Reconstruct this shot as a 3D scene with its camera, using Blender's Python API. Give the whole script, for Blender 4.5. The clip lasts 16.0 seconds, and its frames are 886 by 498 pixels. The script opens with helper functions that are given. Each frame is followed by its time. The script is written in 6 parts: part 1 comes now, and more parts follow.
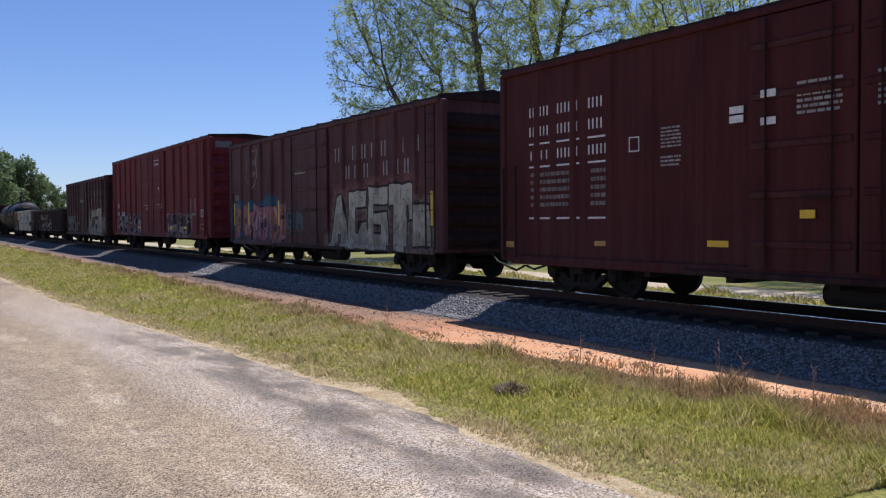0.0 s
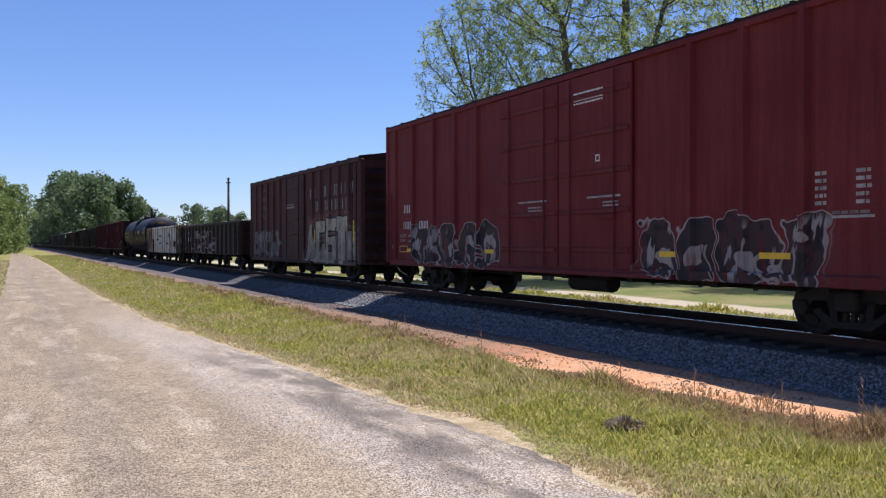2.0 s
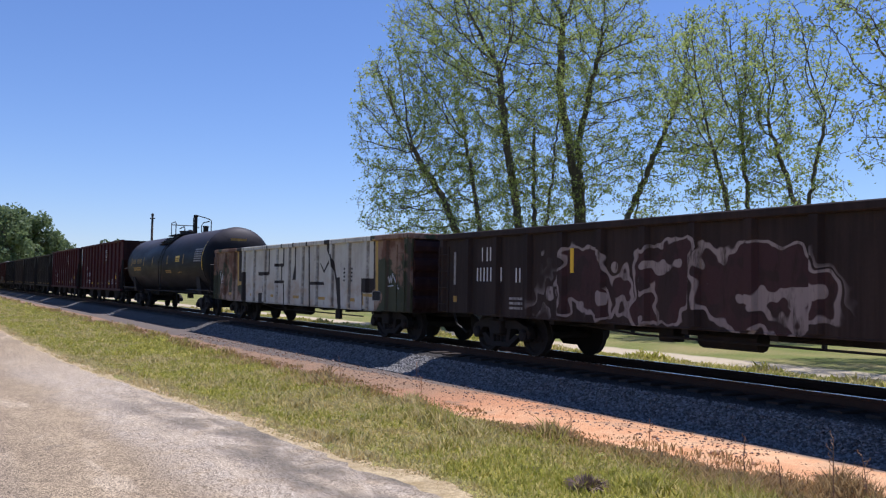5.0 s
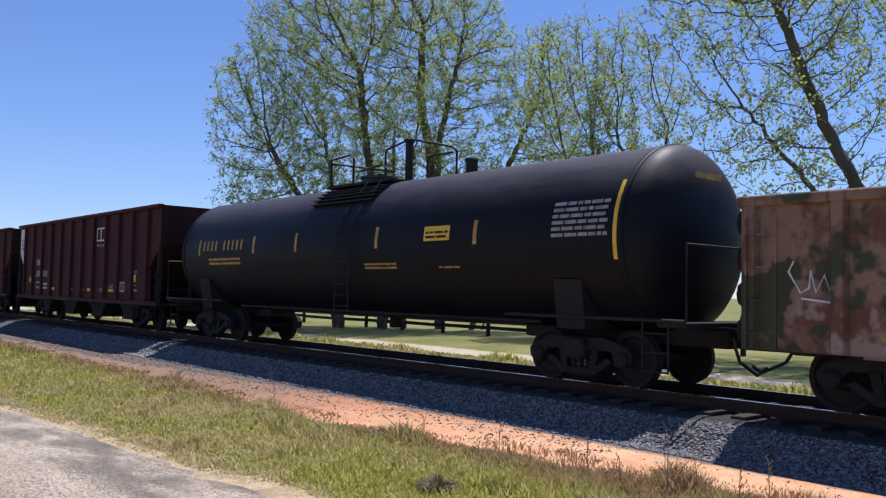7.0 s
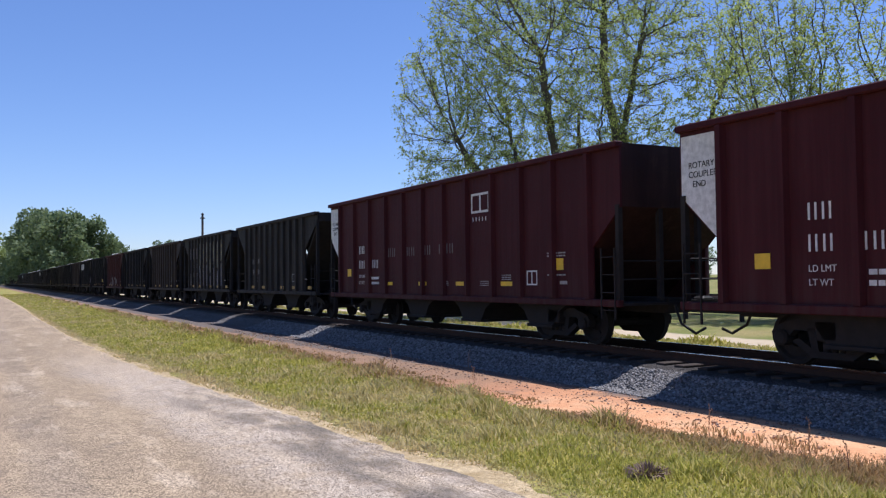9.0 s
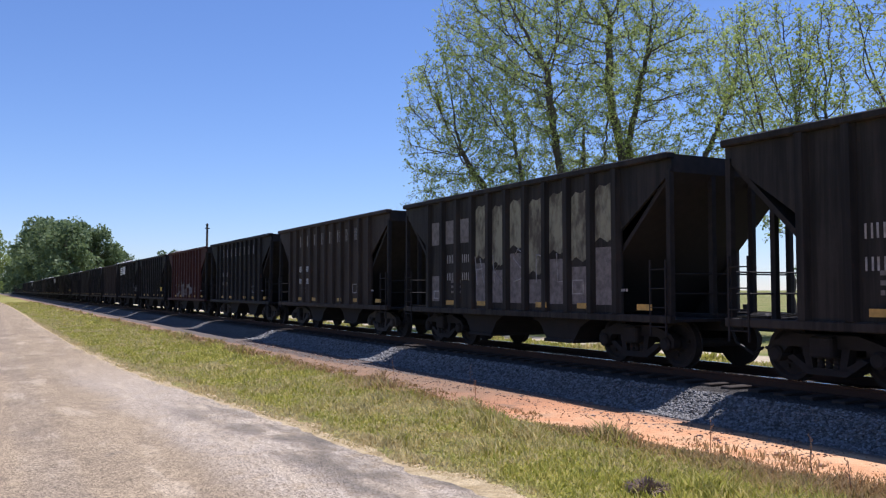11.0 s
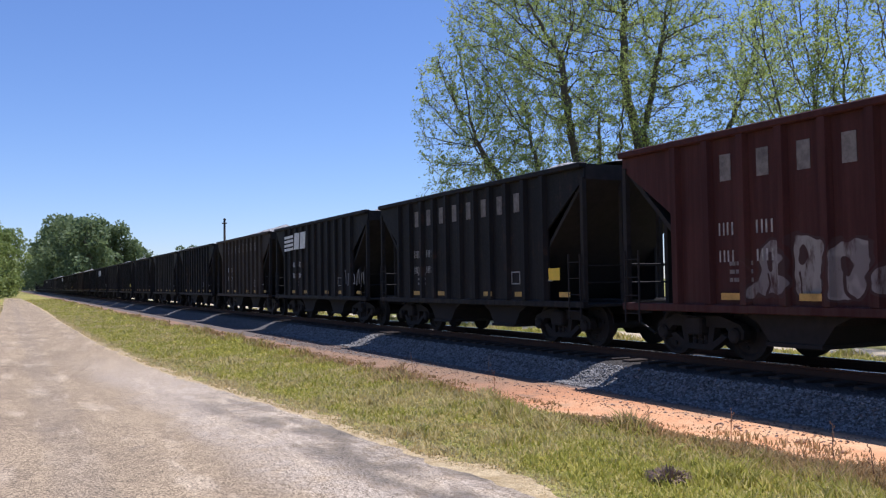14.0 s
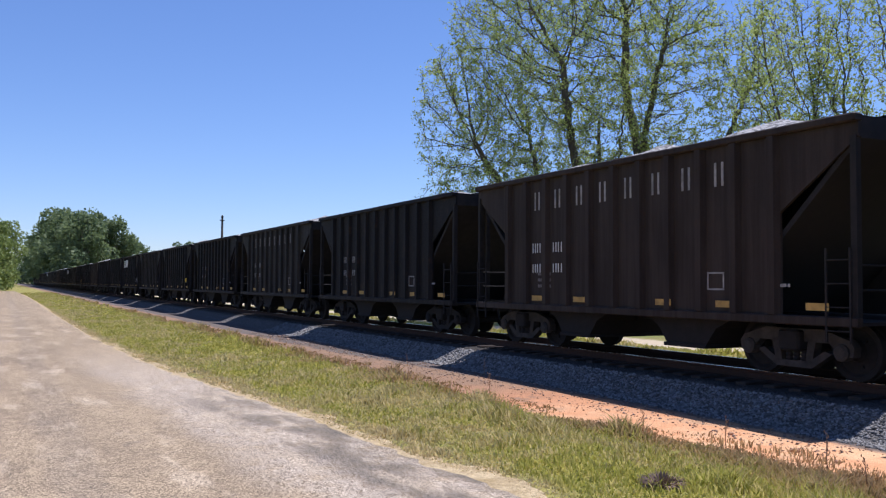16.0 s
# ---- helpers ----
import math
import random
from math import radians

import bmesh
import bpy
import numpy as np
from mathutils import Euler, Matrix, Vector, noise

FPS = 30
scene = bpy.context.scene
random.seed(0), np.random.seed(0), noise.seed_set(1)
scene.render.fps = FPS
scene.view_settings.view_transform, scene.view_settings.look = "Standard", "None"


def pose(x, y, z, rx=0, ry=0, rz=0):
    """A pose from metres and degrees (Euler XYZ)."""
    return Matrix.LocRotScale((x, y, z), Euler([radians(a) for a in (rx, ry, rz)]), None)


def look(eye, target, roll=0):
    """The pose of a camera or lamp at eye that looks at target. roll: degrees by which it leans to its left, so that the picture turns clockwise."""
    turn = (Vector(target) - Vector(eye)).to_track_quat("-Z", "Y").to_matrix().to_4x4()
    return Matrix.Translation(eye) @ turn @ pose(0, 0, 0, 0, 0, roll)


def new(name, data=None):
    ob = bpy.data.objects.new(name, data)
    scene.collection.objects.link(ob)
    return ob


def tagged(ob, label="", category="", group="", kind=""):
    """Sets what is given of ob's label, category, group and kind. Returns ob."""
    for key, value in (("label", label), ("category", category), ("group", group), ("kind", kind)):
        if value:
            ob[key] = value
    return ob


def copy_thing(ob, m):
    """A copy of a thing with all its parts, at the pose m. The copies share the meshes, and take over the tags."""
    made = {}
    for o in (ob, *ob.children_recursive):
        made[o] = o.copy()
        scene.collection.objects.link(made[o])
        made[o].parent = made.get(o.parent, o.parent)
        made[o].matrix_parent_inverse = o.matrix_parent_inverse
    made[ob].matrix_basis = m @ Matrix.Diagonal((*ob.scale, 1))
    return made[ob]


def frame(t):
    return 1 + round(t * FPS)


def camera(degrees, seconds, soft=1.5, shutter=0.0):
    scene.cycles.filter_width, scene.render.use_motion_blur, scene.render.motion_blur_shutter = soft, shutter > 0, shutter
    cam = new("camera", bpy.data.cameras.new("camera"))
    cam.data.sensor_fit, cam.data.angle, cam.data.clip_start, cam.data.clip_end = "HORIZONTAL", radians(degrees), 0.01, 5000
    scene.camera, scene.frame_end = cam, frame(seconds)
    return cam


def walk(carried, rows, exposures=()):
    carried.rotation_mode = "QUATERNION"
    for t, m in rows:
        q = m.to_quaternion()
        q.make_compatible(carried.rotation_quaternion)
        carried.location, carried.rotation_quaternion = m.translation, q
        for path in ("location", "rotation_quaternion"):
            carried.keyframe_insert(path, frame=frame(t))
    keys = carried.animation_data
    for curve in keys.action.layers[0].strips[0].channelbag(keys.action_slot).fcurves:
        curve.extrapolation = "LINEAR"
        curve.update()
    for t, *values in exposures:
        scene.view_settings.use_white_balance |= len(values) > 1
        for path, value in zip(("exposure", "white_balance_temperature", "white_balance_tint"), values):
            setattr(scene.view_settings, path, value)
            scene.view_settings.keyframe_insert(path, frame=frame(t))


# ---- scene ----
import collections

cam = camera(54.4, 16.0, soft=1.25)
PATH = [
    (0, (-1.026, -2.312, 1.905), (0.034, -0.617, 1.839), -0.4),
    (0.5, (-1.024, -2.085, 1.868), (-0.013, -0.36, 1.805), -0.9),
    (1, (-0.944, -1.922, 1.874), (0.008, -0.164, 1.811), -0.2),
    (1.5, (-0.879, -1.777, 1.866), (0.008, 0.015, 1.825), 0.0),
    (2, (-0.883, -1.631, 1.864), (0.009, 0.159, 1.851), -0.1),
    (2.5, (-0.936, -1.427, 1.846), (0.002, 0.339, 1.858), -0.4),
    (3, (-0.908, -1.242, 1.822), (0.047, 0.515, 1.833), 0.2),
    (3.2, (-0.874, -1.159, 1.83), (0.08, 0.598, 1.844), 0.7),
    (5.3, (-0.801, -0.963, 1.865), (0.281, 0.716, 1.97), 1.3),
    (5.5, (-0.787, -1.007, 1.866), (0.36, 0.628, 1.976), 2.4),
    (6, (-0.762, -1.001, 1.877), (0.519, 0.53, 1.993), 4.7),
    (6.5, (-0.762, -0.975, 1.869), (0.538, 0.541, 1.981), 3.3),
    (7, (-0.746, -0.981, 1.866), (0.553, 0.537, 1.966), 1.2),
    (7.5, (-0.751, -0.96, 1.86), (0.494, 0.603, 1.934), -0.7),
    (8, (-0.761, -0.898, 1.856), (0.336, 0.773, 1.92), -2.0),
    (8.5, (-0.77, -0.895, 1.85), (0.219, 0.842, 1.92), -1.6),
    (9, (-0.801, -0.878, 1.851), (0.143, 0.884, 1.917), -0.7),
    (9.2, (-0.808, -0.833, 1.85), (0.127, 0.934, 1.916), -0.5),
    (11.3, (-0.778, -0.901, 1.842), (0.162, 0.861, 1.941), 0.1),
    (11.5, (-0.776, -0.903, 1.842), (0.174, 0.854, 1.939), 0.2),
    (12, (-0.772, -0.894, 1.838), (0.191, 0.857, 1.925), -0.1),
    (12.5, (-0.78, -0.889, 1.843), (0.169, 0.869, 1.921), -0.4),
    (13, (-0.8, -0.927, 1.859), (0.128, 0.842, 1.935), -0.6),
    (13.5, (-0.798, -0.914, 1.849), (0.112, 0.865, 1.926), -0.8),
    (14, (-0.784, -0.893, 1.847), (0.117, 0.891, 1.923), -0.9),
    (14.5, (-0.794, -0.885, 1.844), (0.104, 0.9, 1.919), -0.6),
    (15, (-0.794, -0.877, 1.843), (0.097, 0.912, 1.918), 0.1),
    (15.5, (-0.795, -0.878, 1.846), (0.091, 0.913, 1.92), 0.4),
    (16, (-0.807, -0.895, 1.846), (0.1, 0.886, 1.926), 0.3),
]
walk(cam, [(t, look(e, g, r)) for t, e, g, r in PATH], exposures=[(0, 0.20, 5500, 18), (1.5, 0.38, 5500, 18), (5.5, 0.28, 5500, 18), (9, 0.36, 5500, 18), (16, 0.38, 5500, 18)])

# ---- light ----
SUN_EL, SUN_AZ = radians(69), radians(18)      # azimuth from +x towards +y
world = bpy.data.worlds.new("world")
scene.world = world
world.use_nodes = True
wt = world.node_tree
sky = wt.nodes.new("ShaderNodeTexSky")
sky.sky_type = "NISHITA"
sky.sun_disc = False
sky.sun_elevation, sky.sun_rotation = SUN_EL, radians(72)
sky.air_density, sky.dust_density, sky.ozone_density = 1.0, 0.0, 1.8
blue = wt.nodes.new("ShaderNodeMix")
blue.data_type, blue.blend_type = "RGBA", "MULTIPLY"
blue.inputs[0].default_value = 1
blue.inputs[7].default_value = (0.90, 0.95, 1.11, 1)
wt.links.new(sky.outputs[0], blue.inputs[6])
wt.links.new(blue.outputs[2], wt.nodes["Background"].inputs[0])
wt.nodes["Background"].inputs[1].default_value = 0.082
sun = new("sun", bpy.data.lights.new("sun", "SUN"))
sun.data.energy, sun.data.angle, sun.data.color = 4.8, radians(0.53), (1.0, 0.91, 0.79)
sun_way = Vector((math.cos(SUN_EL) * math.cos(SUN_AZ), math.cos(SUN_EL) * math.sin(SUN_AZ), math.sin(SUN_EL)))
sun.matrix_world = look(sun_way * 60, (0, 0, 0))

# ---- material tools ----


class Sock:
    """A value in a node tree, with arithmetic."""

    def __init__(self, g, s):
        self.g, self.s = g, s

    def __add__(self, o):
        return self.g.m("ADD", self, o)

    def __radd__(self, o):
        return self.g.m("ADD", self, o)

    def __sub__(self, o):
        return self.g.m("SUBTRACT", self, o)

    def __rsub__(self, o):
        return self.g.m("SUBTRACT", o, self)

    def __mul__(self, o):
        return self.g.m("MULTIPLY", self, o)

    def __rmul__(self, o):
        return self.g.m("MULTIPLY", self, o)

    def __truediv__(self, o):
        return self.g.m("DIVIDE", self, o)


class Graph:
    def __init__(self, mat):
        self.nt = mat.node_tree
        self.bsdf = self.nt.nodes["Principled BSDF"]
        self.cache = {}

    def node(self, kind):
        return self.nt.nodes.new(kind)

    def put(self, inp, v):
        if isinstance(v, Sock):
            self.nt.links.new(v.s, inp)
        elif isinstance(v, tuple) and len(v) == 3 and inp.type == "RGBA":
            inp.default_value = (*v, 1)
        else:
            inp.default_value = v

    def m(self, op, a, b=None, c=None, clamp=False):
        n = self.node("ShaderNodeMath")
        n.operation, n.use_clamp = op, clamp
        for i, v in enumerate((a, b, c)):
            if v is not None:
                self.put(n.inputs[i], v)
        return Sock(self, n.outputs[0])

    def coord(self, which="Object"):
        if which not in self.cache:
            if which == "World":
                s = self.node("ShaderNodeNewGeometry").outputs["Position"]
            elif which == "Island":
                s = self.node("ShaderNodeNewGeometry").outputs["Random Per Island"]
            elif which == "Random":
                s = self.node("ShaderNodeObjectInfo").outputs["Random"]
            else:
                s = self.node("ShaderNodeTexCoord").outputs["Object"]
            self.cache[which] = Sock(self, s)
        return self.cache[which]

    def xyz(self, v):
        n = self.node("ShaderNodeSeparateXYZ")
        self.put(n.inputs[0], v)
        return [Sock(self, o) for o in n.outputs]

    def vec(self, x, y, z):
        n = self.node("ShaderNodeCombineXYZ")
        for i, v in zip(n.inputs, (x, y, z)):
            self.put(i, v)
        return Sock(self, n.outputs[0])

    def noise(self, v, scale, detail=3.0, rough=0.55):
        n = self.node("ShaderNodeTexNoise")
        self.put(n.inputs["Vector"], v)
        n.inputs["Scale"].default_value = scale
        n.inputs["Detail"].default_value = detail
        n.inputs["Roughness"].default_value = rough
        return Sock(self, n.outputs[0])

    def cells(self, v, scale, out="Distance", feature="F1"):
        n = self.node("ShaderNodeTexVoronoi")
        n.feature = feature
        self.put(n.inputs["Vector"], v)
        n.inputs["Scale"].default_value = scale
        return Sock(self, n.outputs[out])

    def white(self, w):
        n = self.node("ShaderNodeTexWhiteNoise")
        n.noise_dimensions = "1D"
        self.put(n.inputs["W"], w)
        return Sock(self, n.outputs["Value"])

    def step(self, v, a, b, lo=0.0, hi=1.0):
        n = self.node("ShaderNodeMapRange")
        n.interpolation_type = "SMOOTHSTEP"
        for i, q in zip(n.inputs, (v, a, b, lo, hi)):
            self.put(i, q)
        return Sock(self, n.outputs[0])

    def mix(self, f, a, b):
        n = self.node("ShaderNodeMix")
        n.data_type = "RGBA"
        self.put(n.inputs[0], f)
        self.put(n.inputs[6], a)
        self.put(n.inputs[7], b)
        return Sock(self, n.outputs[2])

    def tint(self, c, f):
        """A colour times a value."""
        n = self.node("ShaderNodeMix")
        n.data_type, n.blend_type = "RGBA", "MULTIPLY"
        n.inputs[0].default_value = 1
        self.put(n.inputs[6], c)
        self.put(n.inputs[7], self.vec(f, f, f))
        return Sock(self, n.outputs[2])

    def out(self, color, rough=0.8, metal=0.0, bump=None, strength=0.3, dist=0.02, spec=0.3):
        b = self.bsdf
        self.put(b.inputs["Base Color"], color)
        self.put(b.inputs["Roughness"], rough)
        b.inputs["Metallic"].default_value = metal
        b.inputs["Specular IOR Level"].default_value = spec
        if bump is not None:
            n = self.node("ShaderNodeBump")
            n.inputs["Strength"].default_value, n.inputs["Distance"].default_value = strength, dist
            self.put(n.inputs["Height"], bump)
            self.nt.links.new(n.outputs[0], b.inputs["Normal"])


def graph(name):
    mat = bpy.data.materials.new(name)
    mat.use_nodes = True
    return mat, Graph(mat)


def plain(name, color, rough=0.7, metal=0.0, vary=0.25, scale=3.0, spec=0.3):
    """A worn plain surface."""
    mat, g = graph(name)
    n = g.noise(g.coord(), scale, 5.0, 0.65)
    g.out(g.tint(color, g.step(n, 0.25, 0.75, 1 - vary, 1 + vary)), g.step(n, 0.3, 0.7, rough - 0.08, min(rough + 0.12, 1)), metal, n, 0.15, 0.01, spec)
    return mat


def graffiti(g, base, y0, y1, z0, z1, n, fills, line, seed, cover=1.0, thin=0.84, shine=None):
    """Spray-painted bubble letters over the base colour, between y0..y1 and z0..z1 of the car's side."""
    o = g.coord()
    x, y, z = g.xyz(o)
    warp = g.noise(g.vec(0.0, y, z), 1.1, 2.0)
    warp2 = g.noise(g.vec(seed * 3.1, y, z), 1.7, 2.0)
    u = (y - y0) * (n / (y1 - y0)) + (warp - 0.5) * 1.5
    v = (z - z0) / (z1 - z0) + (warp2 - 0.5) * 0.5
    cell = g.m("FLOOR", u)
    f = g.m("FRACT", u) - 0.5
    r1, r2 = g.white(cell + seed), g.white(cell * 1.7 + (seed + 5))
    slant = f + (v - 0.5) * (r1 - 0.5) * 0.5
    dx, dy = g.m("ABSOLUTE", slant) / 0.5, g.m("ABSOLUTE", v - 0.5) / 0.48
    d = g.m("POWER", g.m("POWER", dx, 3.0) + g.m("POWER", dy, 5.0), 0.3)
    hole = g.m("POWER", slant - (r2 - 0.5) * 0.3, 2.0) * 9 + g.m("POWER", v - 0.3 - r1 * 0.4, 2.0) * 16
    cut = g.m("ABSOLUTE", slant - (r1 - 0.5) * 0.5 - (v - 0.5) * 0.3)
    inside = g.step(d, 0.97, 0.93)
    body = g.step(d, thin, thin - 0.04) * g.step(hole, 0.16, 0.22) * g.m("MAXIMUM", g.step(cut, 0.03, 0.05), g.step(v, 0.45, 0.5))
    rng = g.m("MULTIPLY", g.step(u, -0.15, 0.1), g.step(u, n + 0.15, n - 0.1))
    tone = g.noise(g.vec(0.0, y, z), 2.2, 2.0)
    col = g.mix(g.step(tone, 0.42, 0.5), fills[0], fills[1])
    col = g.mix(g.step(r2, 0.6, 0.62) * 0.6, col, fills[2])
    if shine:
        gleam = g.noise(g.vec(seed, y * 3.2 + v * 0.6, z * 0.9), 1.6, 2.0)
        col = g.mix(g.step(gleam, 0.59, 0.63) * g.step(dy, 0.95, 0.6), col, shine)
    paint = g.mix(body, line, col)
    worn = g.step(g.noise(g.vec(x, y, z * 0.25), 5.0, 4.0, 0.7), 0.28, 0.5) * cover
    return g.mix(inside * rng * worn, base, paint)


# heavy sprayed block shapes on the brown boxcars: top y from..to, foot y from..to, z from..to
BLOCKS = [(-1.9, -2.15, -1.42, -1.82, 0.72, 2.15), (-1.95, -2.3, -2.2, -2.62, 0.72, 2.2), (-1.75, -2.35, -1.7, -2.4, 1.15, 1.42),
          (-2.72, -3.75, -2.7, -3.72, 1.92, 2.28), (-2.7, -3.08, -2.62, -3.02, 0.78, 2.15), (-2.66, -3.78, -2.66, -3.80, 0.74, 1.12), (-3.45, -3.75, -3.42, -3.8, 1.05, 1.42),
          (-3.95, -4.98, -3.92, -4.95, 1.98, 2.36), (-3.95, -4.32, -3.86, -4.24, 0.78, 2.2), (-3.9, -5.0, -3.9, -5.0, 0.74, 1.1), (-4.35, -4.92, -4.35, -4.95, 1.42, 1.68), (-4.66, -4.98, -4.66, -5.02, 1.0, 1.45),
          (-5.12, -6.4, -5.1, -6.36, 1.92, 2.4), (-5.5, -5.98, -5.42, -5.95, 0.72, 2.05), (-6.12, -6.4, -6.16, -6.36, 1.55, 2.0),
          (-6.5, -7.1, -6.46, -7.15, 0.9, 1.85)]


def stroke_depth(g, y, z, shapes, wob):
    """How far a point lies inside the nearest of the slanted strokes, with slightly ragged edges."""
    total = None
    for a1, b1, a0, b0, z0, z1 in shapes:
        u = (z - z0) * (1 / (z1 - z0))
        hi, lo = u * (a1 - a0) + a0, u * (b1 - b0) + b0
        k = g.m("MINIMUM", g.m("MINIMUM", hi - y, y - lo), g.m("MINIMUM", z - z0, (z * -1.0) + z1)) + wob
        total = k if total is None else g.m("MAXIMUM", total, k)
    return total


def painted(g, y, z, shapes, wob):
    """1 inside any of the strokes."""
    return g.step(stroke_depth(g, y, z, shapes, wob), -0.006, 0.008)


def block_letters(g, base, pale, shade, line):
    """Pale block shapes with dark outlines over a fainter sprayed ground."""
    x, y, z = g.xyz(g.coord())
    soft, fine = g.noise(g.vec(0.0, y, z), 1.6, 2.0), g.noise(g.vec(3.0, y, z), 7.0, 3.0)
    k = stroke_depth(g, y, z, BLOCKS, (soft - 0.5) * 0.16 + (fine - 0.5) * 0.05)
    halo = g.step(k, -0.42, -0.08) * g.step(soft * 0.5 + fine * 0.5, 0.40, 0.58)
    c = g.mix(halo * 0.55, base, g.mix(g.step(z, 1.9, 2.4), shade, (0.30, 0.13, 0.11)))
    worn = g.step(g.noise(g.vec(x, y * 2.0, z * 0.4), 4.0, 4.0, 0.7), 0.27, 0.42)
    c = g.mix(g.step(k, -0.10, -0.08) * worn, c, line)
    body = g.mix(g.step(g.noise(g.vec(0.0, y, z * 0.8), 2.4, 3.0) + (z - 1.5) * 0.12, 0.42, 0.60), shade, pale)
    edge = g.step(g.m("ABSOLUTE", k - 0.15), 0.022, 0.012) * g.step(fine, 0.5, 0.62)
    c = g.mix(g.step(k, -0.035, -0.02) * worn, c, body)
    return g.mix(edge * 0.8, c, line)


def car_paint(name, color, fade, rust=0.3, art=(), rough=0.62, blocks=None):
    """Weathered rolling-stock paint: sun-faded, streaked downwards, with rust and road dirt; art: graffiti."""
    mat, g = graph(name)
    x, y, z = g.xyz(g.coord())
    big = g.noise(g.coord(), 0.6, 3.0)
    streak = g.noise(g.vec(x * 4, y * 6, z * 0.35), 1.0, 4.0, 0.65)
    grain = g.noise(g.coord(), 18.0, 4.0, 0.7)
    c = g.mix(g.step(streak * 0.6 + big * 0.4, 0.38, 0.64), color, fade)
    c = g.tint(c, g.step(grain, 0.2, 0.8, 0.82, 1.16))
    for a in art:
        c = graffiti(g, c, *a)
    if blocks:
        c = block_letters(g, c, *blocks)
    spots = g.step(g.noise(g.coord(), 2.6, 6.0, 0.75) * 0.6 + streak * 0.4, 0.6 - 0.12 * rust, 0.68 - 0.1 * rust)
    c = g.mix(spots * (0.25 + 0.5 * rust), c, (0.055, 0.028, 0.018))
    low = g.step(z, 2.0, 0.7)
    c = g.mix(low * g.step(streak, 0.35, 0.7) * 0.35, c, (0.05, 0.042, 0.035))
    g.out(c, g.step(grain, 0.2, 0.8, rough - 0.08, rough + 0.15), 0.0, grain, 0.12, 0.006, 0.15)
    return mat


# ---- materials ----
STEEL = plain("dark_steel", (0.022, 0.020, 0.019), 0.62, 0.3, 0.4, 4)
# running-gear grime, and the shade painted onto hopper end slopes
GRIME_AND_SHADE = plain("gear_grime_and_slope_shade", (0.021, 0.018, 0.0175), 0.85, 0.0, 0.45, 6)
DUSTY = plain("dusty_cast_steel", (0.055, 0.046, 0.040), 0.9, 0.0, 0.4, 5)
WHITE = plain("white_stencil", (0.62, 0.61, 0.60), 0.7, 0, 0.22, 9)
FADED = plain("faded_stencil", (0.30, 0.28, 0.27), 0.8, 0, 0.4, 7)
PALE = plain("pale_stencil", (0.16, 0.14, 0.135), 0.8, 0, 0.4, 7)
YELLOW = plain("reflective_yellow", (0.72, 0.46, 0.03), 0.45, 0, 0.12, 6)
DULLYEL = plain("dirty_reflector", (0.42, 0.26, 0.07), 0.6, 0, 0.35, 6)
BLACKLET = plain("black_stencil", (0.015, 0.015, 0.016), 0.7, 0, 0.2, 6)

CN_PAINT = car_paint("maroon_boxcar_paint", (0.050, 0.010, 0.010), (0.070, 0.017, 0.016), 0.25)
PINK = ((0.36, 0.17, 0.18), (0.30, 0.12, 0.14), (0.27, 0.11, 0.05))
GREY = ((0.26, 0.24, 0.23), (0.19, 0.18, 0.18), (0.12, 0.16, 0.15))
WC_PAINT = car_paint("brown_boxcar_paint", (0.068, 0.025, 0.027), (0.113, 0.047, 0.047), 0.4, [
    (1.9, 7.7, 0.72, 2.35, 4, ((0.03, 0.10, 0.17), (0.04, 0.13, 0.19), (0.06, 0.08, 0.12)), (0.03, 0.08, 0.12), 21.0),
    (2.0, 7.3, 0.78, 2.15, 6, PINK, (0.05, 0.03, 0.05), 3.0, 1.0, 0.88, (0.45, 0.26, 0.26)),
    (0.2, 2.0, 1.0, 2.0, 2, ((0.07, 0.11, 0.10), (0.12, 0.13, 0.12), (0.05, 0.07, 0.08)), (0.03, 0.03, 0.03), 12.0)],
    blocks=((0.43, 0.40, 0.33), (0.27, 0.25, 0.20), (0.028, 0.026, 0.025)))
RED_PAINT = car_paint("red_boxcar_paint", (0.118, 0.016, 0.019), (0.155, 0.028, 0.030), 0.3, [
    (2.74, 7.85, 0.78, 2.0, 5, ((0.02, 0.018, 0.022), (0.05, 0.035, 0.035), (0.025, 0.025, 0.03)), (0.30, 0.27, 0.26), 31.0, 1.0, 0.91, (0.27, 0.25, 0.25)),
    (-6.85, -2.65, 0.72, 1.95, 4, ((0.02, 0.018, 0.022), (0.05, 0.03, 0.035), (0.025, 0.025, 0.03)), (0.30, 0.27, 0.26), 37.0, 1.0, 0.91, (0.27, 0.25, 0.25))])
WC2_PAINT = car_paint("dark_brown_boxcar_paint", (0.050, 0.018, 0.019), (0.080, 0.032, 0.031), 0.35, [
    (2.3, 7.0, 0.75, 2.15, 5, GREY, (0.05, 0.035, 0.032), 52.0, 0.8)],
    blocks=((0.37, 0.34, 0.28), (0.23, 0.21, 0.17), (0.04, 0.03, 0.028)))
ICG_PAINT = car_paint("black_brown_gondola_paint", (0.022, 0.015, 0.014), (0.038, 0.025, 0.022), 0.35, [
    (-1.8, 4.3, 0.80, 2.30, 3, ((0.035, 0.022, 0.022), (0.05, 0.025, 0.027), (0.03, 0.02, 0.02)), (0.27, 0.23, 0.22), 61.0)])
END_RUST = car_paint("dark_end_paint", (0.021, 0.008, 0.008), (0.036, 0.015, 0.013), 0.5)
HOP_CN = car_paint("maroon_hopper_paint", (0.043, 0.007, 0.010), (0.060, 0.012, 0.015), 0.12)
